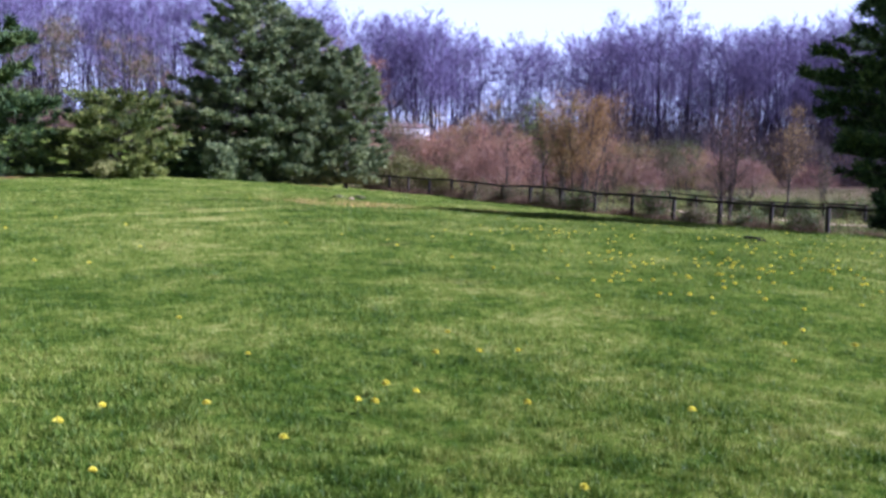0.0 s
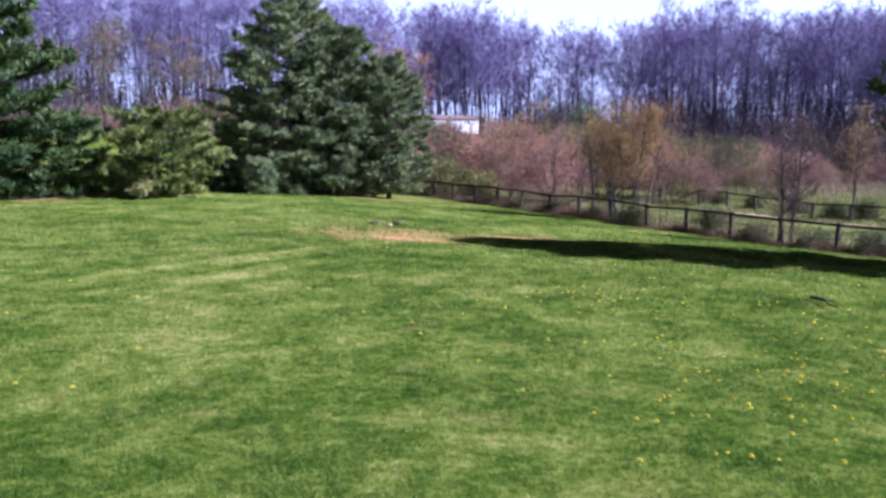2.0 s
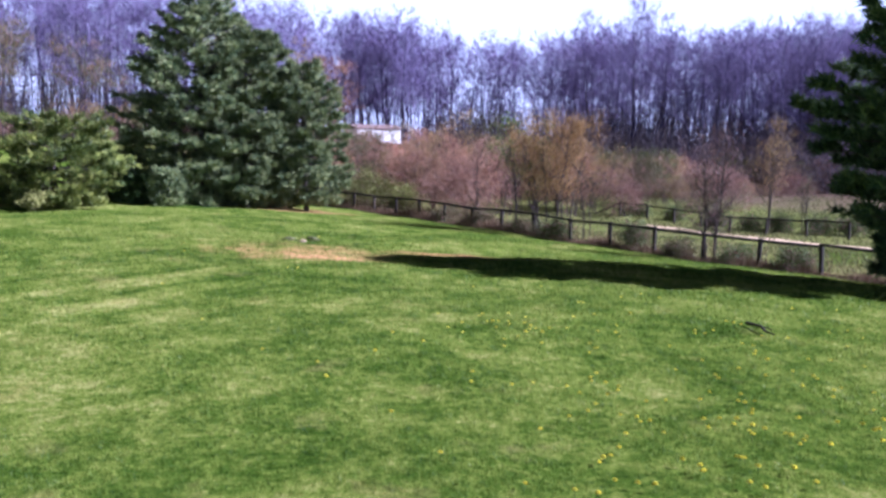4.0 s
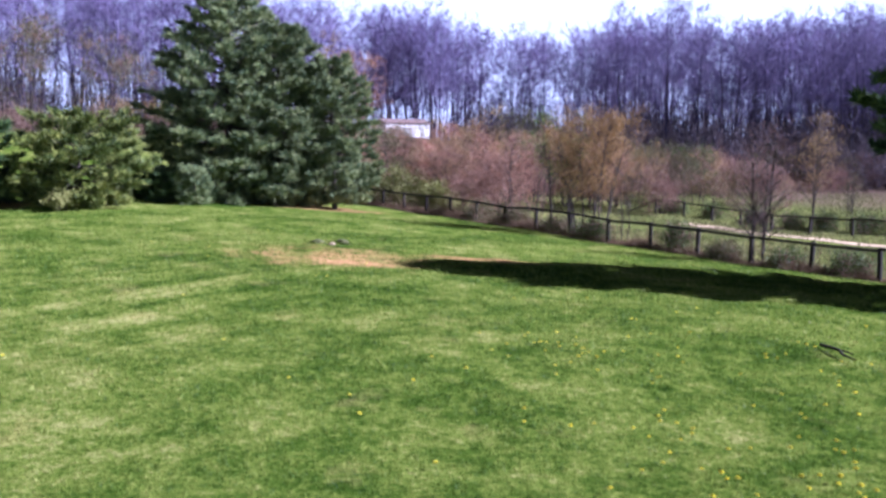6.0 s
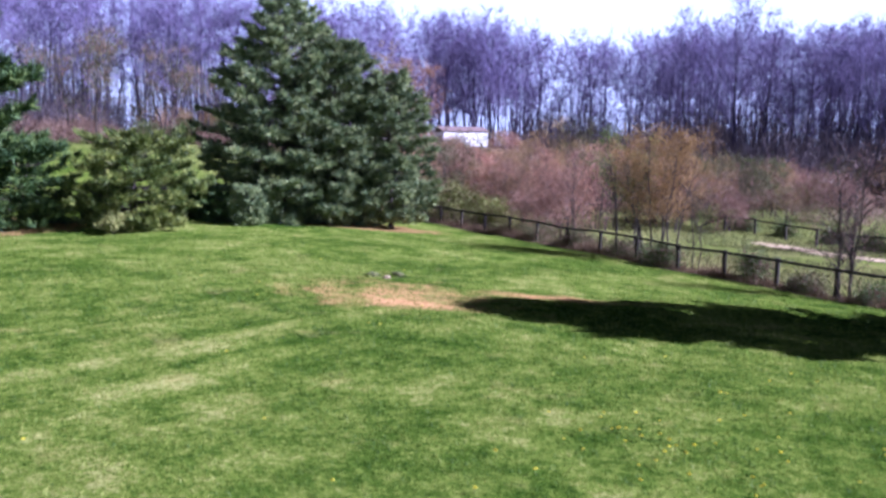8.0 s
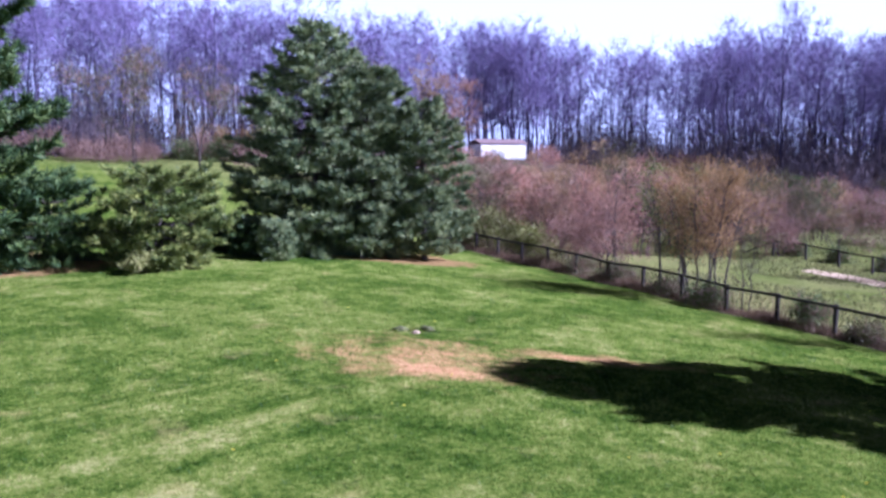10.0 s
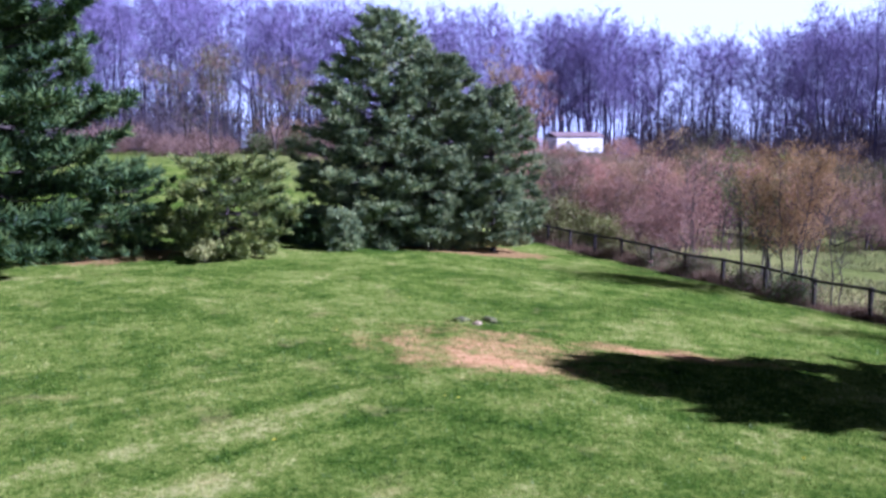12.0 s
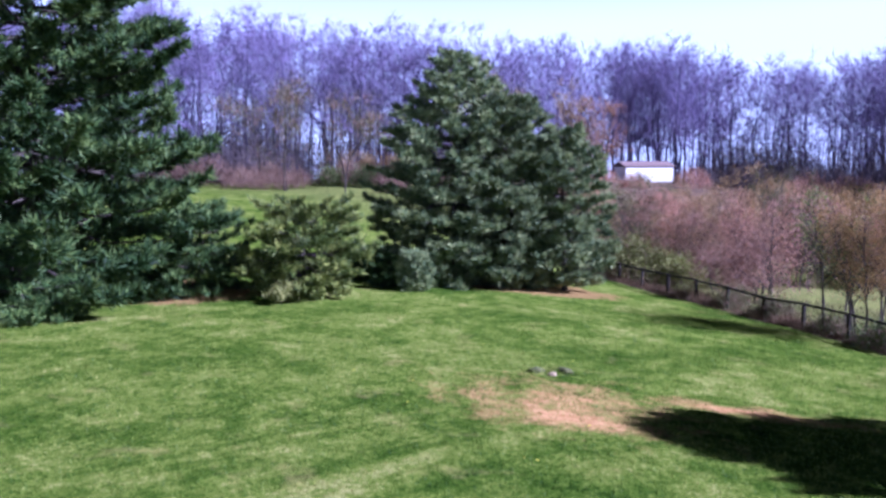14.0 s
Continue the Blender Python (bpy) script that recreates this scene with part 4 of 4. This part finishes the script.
def build_grass():
    rng = np.random.default_rng(9)
    n = 500000
    d = 2.2 * (48 / 2.2) ** rng.random(n) ** 0.92
    a = np.radians(rng.uniform(-47, 33, n) + rng.normal(0, 6, n))
    x, y = d * np.sin(a), d * np.cos(a) + 1.0 * rng.random(n) - 0.5
    # tufts
    tuft = np.zeros(n)
    for long in np.geomspace(0.10, 0.60, 18):
        turn, shift = rng.uniform(0, 6.28, 2)
        tuft += np.sin((x * math.cos(turn) + y * math.sin(turn)) * 6.28 / long + shift) / 2.83
    bare = np.minimum(np.hypot((x + 5.5) / 2.5, (y - 25.3) / 1.15), np.hypot((x + 2.0) / 4.0, (y - 28.4) / 0.75))
    inside = ((x - FENCE_A[0]) * 0.728 + (y - FENCE_A[1]) * 0.685) < -0.1
    keep = inside & (rng.random(n) < 0.84 + 0.16 * tuft) & (rng.random(n) < np.clip(bare - 0.1, 0.25, 1)) & (np.hypot(x + 28, y - 30.6) > 4.4)
    keep &= np.hypot((x + 15.3) / 6.2, (y - 47) / 3.8) > 1
    x, y, d, tuft = x[keep], y[keep], d[keep], tuft[keep]
    p = np.stack([x, y, ground_z(x, y) - 0.005], -1)
    way = unit(rng.normal(0, 0.42, p.shape) * (1, 1, 0) + (0, 0, 1))
    size = np.clip(d / 9, 1, 2.8)
    verts, faces = slivers(p, way, (0.026 + 0.026 * np.clip(0.5 + 0.5 * tuft, 0, 1.4)) * rng.uniform(0.5, 1.4, len(p)) * size ** 0.5, 0.0065 * size, rng)
    tagged(new("grass", mesh("grass", verts, faces, GRASS)), "short green lawn grass with paler yellowish tufts", "grass", kind="stuff")


build_grass()

# ---- thicket floor, weeds and meadow growth ----


def build_thicket_brush():
    """The tangle that fills the slope between the fence thicket and the woods."""
    rng = np.random.default_rng(51)
    kinds = []
    for k in range(4):
        r = np.random.default_rng(400 + k)
        m = 1400
        a, u = r.uniform(0, 6.28, m), r.random(m) ** 0.5
        top = 2.6 * np.sqrt(np.clip(1 - u * u, 0.05, 1))
        p = np.stack([np.cos(a) * u * 2.3, np.sin(a) * u * 2.3, top * r.random(m) ** 0.6], -1) + r.normal(0, 0.18, (m, 3))
        d = unit(r.normal(0, 0.6, (m, 3)) + (0, 0, 0.7))
        kinds.append(slivers(p, d, r.uniform(0.25, 0.9, m), np.full(m, 0.040), r))
    for name, mat, words, n, seed in (("thicket_brush", PINK, "reddish tangled thicket filling the slope", 46, 1), ("thicket_brush", MAUVE, "dark mauve tangled thicket filling the slope", 34, 4), ("thicket_brush", RUST, "rust-brown tangled thicket filling the slope", 30, 3), ("thicket_brush", OLIVE, "olive-grey tangled thicket filling the slope", 34, 2)):
        bits = []
        while len(bits) < n:
            x, y = rng.uniform(-26, 34), rng.uniform(58, 118)
            if mat is PINK and x > 3 or mat is MAUVE and x < -2 or mat is OLIVE and x < -6 and rng.random() < 0.7:
                continue
            if y > wood_edge(x) + 4 or (x > 3 and y < 74 + 0.5 * (x - 3)) or y < (66 if x < -4 else 70):
                continue
            if abs(x - (-25.6) * (y - 7) / 133) < 5 and y > 108:
                continue
            low = abs(x - (-25.6) * (y - 7) / 133) < 6 and y > 80
            bits.append((*kinds[rng.integers(4)], np.array([x, y, gz(x, y)]), rng.uniform(0, 6.28), rng.uniform(0.5, 1.5) * (0.5 if low else 1.0 if x < 3 else 0.92)))
        tagged(new(name, mesh(name, *tiled(bits), mat)), words, "brush", kind="stuff")
    bits = []
    for _ in range(48):
        x = rng.uniform(-80, -33)
        y = rng.uniform(75, wood_edge(x) + 6) if x > -70 else wood_edge(x) + rng.uniform(-4, 5)
        bits.append((*kinds[rng.integers(4)], np.array([x, y, gz(x, y)]), rng.uniform(0, 6.28), rng.uniform(0.6, 1.2)))
    tagged(new("bare_brush", mesh("bare_brush", *tiled(bits), BRUSH_TWIGS)), "brown bare brush at the top of the meadow", "brush", kind="stuff")


build_thicket_brush()


def build_weeds():
    """Tall dry grass and vines along the fence, and rough meadow grass beyond it."""
    rng = np.random.default_rng(61)
    n = 60000
    s = rng.uniform(-20, 25, n)
    off = rng.normal(0.1, 0.30, n)
    clump = np.clip(0.5 + 0.28 * np.sin(s * 1.9 + 2 * np.sin(s * 0.7)) + 0.22 * np.sin(s * 0.83 + 1) + 0.18 * np.sin(s * 4.7 + 3 * np.sin(s * 1.3)), 0, 1)
    keep = rng.random(n) < 0.25 + 0.75 * clump
    s, off, clump = s[keep], off[keep], clump[keep]
    x = FENCE_A[0] + ALONG[0] * s + 0.728 * off
    y = FENCE_A[1] + ALONG[1] * s + 0.685 * off
    p = np.stack([x, y, ground_z(x, y)], -1)
    way = unit(rng.normal(0, 0.28, p.shape) * (1, 1, 0) + (0, 0, 1))
    verts, faces = slivers(p, way, (0.12 + (0.50 + 0.35 * (s > 6)) * clump * rng.random(len(p))) * rng.uniform(0.5, 1.1, len(p)), np.full(len(p), 0.020), rng)
    tagged(new("weeds", mesh("weeds", verts, faces, DRY_GRASS)), "tall dry weeds and vines tangled along the fence", "weeds", kind="stuff")
    n = 90000
    x, y = rng.uniform(-26, 34, n), rng.uniform(33, 85, n)
    side = (x - FENCE_A[0]) * 0.728 + (y - FENCE_A[1]) * 0.685
    keep = (side > 0.3) & (np.abs(((y - 55) + 20 * (x - 7.5) / 40)) > 2.0)
    x, y = x[keep], y[keep]
    p = np.stack([x, y, ground_z(x, y)], -1)
    way = unit(rng.normal(0, 0.4, p.shape) * (1, 1, 0) + (0, 0, 1))
    verts, faces = slivers(p, way, rng.uniform(0.10, 0.34, len(p)), np.full(len(p), 0.035), rng)
    tagged(new("meadow_grass", mesh("meadow_grass", verts, faces, MEADOW)), "rough pale meadow grass beyond the fence", "grass", kind="stuff")


def build_vines():
    """Bare vines and upright weed stems that cling to the rail, bay by bay."""
    rng = np.random.default_rng(66)
    for k in range(-6, 10):
        n = rng.integers(5, 13)
        s = (k + rng.random(n)) * BAY
        off = rng.normal(0.05, 0.12, n)
        x, y = FENCE_A[0] + ALONG[0] * s + 0.728 * off, FENCE_A[1] + ALONG[1] * s + 0.685 * off
        foot = np.stack([x, y, ground_z(x, y) - 0.02], -1)
        o = foot.mean(0)
        vine = thing("vine", *o, "bare brown vine stems climbing the wire fence", "vine", "vines on the fence")
        for f in foot:
            p0, p1, q0, q1 = [], [], [], []
            p, d, r = f - o, unit(np.array([rng.normal(0, 0.2), rng.normal(0, 0.2), 1.0])), 0.014
            for _ in range(rng.integers(4, 8)):
                e = p + d * rng.uniform(0.16, 0.30)
                p0 += [p, e]
                p1 += [e, e + unit(d + rng.normal(0, 0.7, 3)) * rng.uniform(0.12, 0.34)]
                q0 += [r, r * 0.6]
                q1 += [r * 0.8, 0.003]
                p, r, d = e, r * 0.8, unit(d + rng.normal(0, 0.28, 3))
            part("stem", mesh("stem", *tubes(p0, p1, q0, q1, 4), DRY_GRASS, True), vine)


DRY_GRASS = leaf_material("dry_weeds", (0.060, 0.038, 0.022), (0.19, 0.120, 0.065), (0.38, 0.26, 0.15), 0.6, 0.25, 0.8)
MEADOW = leaf_material("meadow_blades", (0.070, 0.090, 0.024), (0.15, 0.155, 0.050), (0.28, 0.245, 0.10), 0.12, 0.3, 0.7)
build_weeds()
build_vines()

# ---- small things on the lawn ----


def lump(name, x, y, size, seed, material, label, category, group):
    """A rough clod or stone: a squashed, pitted ball with a flattened base."""
    r = random.Random(seed)
    bm = bmesh.new()
    bmesh.ops.create_icosphere(bm, subdivisions=3, radius=1)
    for v in bm.verts:
        q = v.co * 1.7 + Vector((seed, 0, 0))
        v.co *= 1 + 0.35 * noise.noise(q) + 0.14 * noise.noise(q * 3.1)
        v.co.x *= size[0]
        v.co.y *= size[1]
        v.co.z = max(v.co.z, -0.35) * size[2]
    ob = new(name, finish(name, bm, material, True))
    ob.matrix_basis = pose(x, y, gz(x, y) + 0.3 * size[2], 0, 0, r.uniform(0, 360))
    return tagged(ob, label, category, group)


def plain(name, dark, light, scale=6, rough=0.9):
    n = Nodes(name, rough, 0.2)
    g = n.noise(n.local(), scale, 5, 0.7)
    return n.colour(n.ramp(g, [(0.3, dark), (0.7, light)])).bump(g, 0.6, 0.02).mat


SOIL = plain("dark_soil", (0.035, 0.040, 0.015), (0.12, 0.12, 0.045))
STONE = plain("pale_stone", (0.20, 0.15, 0.085), (0.40, 0.31, 0.18))
lump("dirt_clod", -7.6, 29.1, (0.24, 0.16, 0.10), 1, SOIL, "dark clod of earth and grass on the lawn", "clod", "clods on the lawn")
lump("dirt_clod", -6.9, 29.5, (0.26, 0.17, 0.12), 2, SOIL, "larger dark clod of earth and grass on the lawn", "clod", "clods on the lawn")
lump("stone", -7.1, 29.05, (0.17, 0.11, 0.06), 3, STONE, "pale flat stone beside dark clods on the lawn", "stone", "")
lump("stone", -14.6, 45.2, (0.20, 0.14, 0.12), 4, STONE, "small white stone beneath the pines", "stone", "")


def build_stick():
    x, y = 4.6, 17.2
    z = gz(x, y) + 0.045
    stick = thing("stick", x, y, z, "dark crooked fallen stick lying on the grass", "stick", turn=-76)
    pts = np.array([(-0.5, 0, 0.02), (-0.25, 0.05, 0.03), (0, 0.02, 0.05), (0.22, -0.05, 0.03), (0.5, -0.02, 0.02)])
    r = np.array([0.035, 0.03, 0.028, 0.02, 0.012])
    part("stem", mesh("stem", *tubes(pts[:-1], pts[1:], r[:-1], r[1:], 7), FENCE_WOOD, True), stick)
    twig = np.array([(0.0, 0.02, 0.05), (0.12, 0.07, 0.06), (0.24, 0.10, 0.04)])
    r = np.array([0.016, 0.012, 0.006])
    part("side_twig", mesh("side_twig", *tubes(twig[:-1], twig[1:], r[:-1], r[1:], 6), FENCE_WOOD, True), stick)


build_stick()

# ---- dandelions ----
PETAL = leaf_material("dandelion_petals", (0.90, 0.80, 0.05), (0.95, 0.88, 0.10), (0.96, 0.92, 0.22), 3.0, 0.2, 0.6)
STALK = plain("green_stalk", (0.06, 0.10, 0.02), (0.14, 0.20, 0.05), 20)


def build_dandelions():
    rng = np.random.default_rng(5)
    m = 90
    a = rng.uniform(0, 6.28, m)
    el = np.radians(rng.uniform(5, 85, m))
    d = np.stack([np.cos(a) * np.cos(el), np.sin(a) * np.cos(el), np.sin(el)], -1)
    v, f = slivers(np.zeros((m, 3)) + (0, 0, 0.09) + d * 0.004, d, np.full(m, 0.027), np.full(m, 0.010), rng)
    # petals widen outwards: swap each sliver's point to the middle
    tip = v[2::3].copy()
    side = (v[1::3] - v[0::3]) / 2
    v[0::3], v[1::3], v[2::3] = tip - side, tip + side, np.array((0, 0, 0.088))
    head = mesh("flower_head", v, f, PETAL)
    pts = np.array([(0, 0, -0.01), (0.006, 0.002, 0.03), (0.004, 0, 0.06), (0, 0, 0.089)])
    r = np.array([0.003, 0.0028, 0.0025, 0.004])
    stalk = mesh("stalk", *tubes(pts[:-1], pts[1:], r[:-1], r[1:], 6), STALK, True)
    first = thing("dandelion", -0.7, 4.35, gz(-0.7, 4.35), "yellow dandelion in bloom in the lawn", "flower", "dandelions in the lawn")
    part("stalk", stalk, first)
    part("flower_head", head, first, "bright yellow flower head")
    spots = [(-0.8, 4.0), (-0.7, 4.0), (-0.5, 5.2), (-0.5, 5.9), (-0.2, 5.4), (0.1, 5.5), (-0.5, 4.3), (0.2, 4.2), (-1.0, 3.2), (-1.6, 3.6), (-2.1, 3.4), (-2.2, 3.1), (-2.8, 5.8), (-1.8, 4.8), (-1.7, 2.6), (0.5, 2.9), (1.2, 4.2), (2.9, 6.5), (2.4, 11.4), (2.6, 11.5), (2.7, 11.3), (2.9, 11.3), (3.0, 11.2), (3.1, 12.0), (3.1, 12.6), (3.0, 13.4), (1.8, 11.3), (1.7, 11.3), (2.1, 9.9), (2.5, 10.3), (3.2, 11.1), (3.4, 11.1), (4.4, 13.7), (2.7, 15.4), (-0.7, 16.1), (-0.1, 15.9), (0.8, 15.9), (1.1, 16.1), (-0.3, 12.6), (0.5, 12.7), (1.2, 10.1), (-0.4, 9.9), (0.9, 11.4), (4.1, 15.8)]
    r = random.Random(8)
    patches = [(3.8, 11.5, 0.7, 22), (2.0, 9.6, 0.5, 12), (5.5, 14.5, 1.6, 18), (0.3, 16.2, 1.0, 20), (1.2, 13.5, 1.3, 14), (3.5, 18.5, 1.6, 12), (7.5, 17.0, 1.5, 12), (-1.5, 14.5, 1.8, 10), (2.5, 7.5, 1.2, 10), (6.0, 10.5, 1.5, 14), (-8.0, 26.0, 4.0, 12), (-5.0, 10.0, 3.0, 8), (4.8, 9.5, 0.9, 14), (2.6, 12.0, 1.4, 14), (1.0, 10.0, 1.2, 8), (3.5, 14.0, 1.6, 14), (1.8, 15.8, 1.4, 10)]
    for x, y, wide, n in patches:
        spots += [(r.gauss(x, wide), r.gauss(y, wide)) for _ in range(n)]
    for x, y in spots:
        c = copy_thing(first, pose(x, y, gz(x, y), r.uniform(-12, 12), r.uniform(-12, 12), r.uniform(0, 360)))
        k = r.uniform(0.66, 0.98)
        c.scale = (k, k, k)


build_dandelions()

# ---- the second fence, beyond the lane ----


def build_far_fence():
    spots = [(7.6, 67.2), (9.6, 66.6), (11.3, 64.6), (12.7, 62.0), (14.2, 59.8), (16.2, 58.4), (18.4, 57.2), (20.6, 56.0)]
    o = np.array((*spots[0], gz(*spots[0])))
    fence = thing("fence", *o, "dark wooden post and rail fence beyond the gravel lane", "fence")
    pm = post_mesh()
    r = random.Random(12)
    feet = [np.array((x, y, gz(x, y))) - o for x, y in spots]
    for f in feet:
        part("post", pm, fence, at=pose(*f, r.uniform(-3, 3), r.uniform(-3, 3), 50))
    for a, b in zip(feet[:-1], feet[1:]):
        top = POST - 0.08
        fence_rail(fence, a + (0, 0, top + r.uniform(-0.05, 0.05)), b + (0, 0, top + r.uniform(-0.05, 0.05)))
    fence_rail(fence, feet[0] + (0, 0, POST - 0.1), feet[0] + (-1.9, 0.2, 0.15))


build_far_fence()

for i, (x, y, hgt) in enumerate(((11.6, 66.6, 1.0), (14.2, 63.6, 1.0), (17.6, 60.6, 1.4), (9.2, 68.4, 1.1), (19.6, 59.4, 1.5), (15.8, 61.4, 1.3), (21.6, 58.4, 1.6))):
    leafy_plant("shrub", x, y, hgt, 1.0, 120 + i, IVY, "dark low bush behind the far fence", "shrub", 9, 3, 18, 0.09, 0.4, "far fence bushes", fuzz=0.26, bend=0.5)



def build_tufts():
    rng = np.random.default_rng(140)
    spots = np.array(((-7.6, 29.05, 0.22), (-6.9, 29.45, 0.26), (-7.2, 29.4, 0.16)))[rng.integers(0, 3, 780)]
    m = len(spots)
    p = np.stack([spots[:, 0] + rng.normal(0, 1, m) * spots[:, 2], spots[:, 1] + rng.normal(0, 0.7, m) * spots[:, 2], np.zeros(m)], -1)
    p[:, 2] = ground_z(p[:, 0], p[:, 1]) - 0.01
    d = unit(rng.normal(0, 0.55, p.shape) * (1, 1, 0) + (0, 0, 1))
    ob = new("long_grass", mesh("long_grass", *slivers(p, d, rng.uniform(0.06, 0.20, m), np.full(m, 0.016), rng), GRASS))
    tagged(ob, "dark tufts of longer grass beside clods of earth", "grass", kind="stuff")


build_tufts()
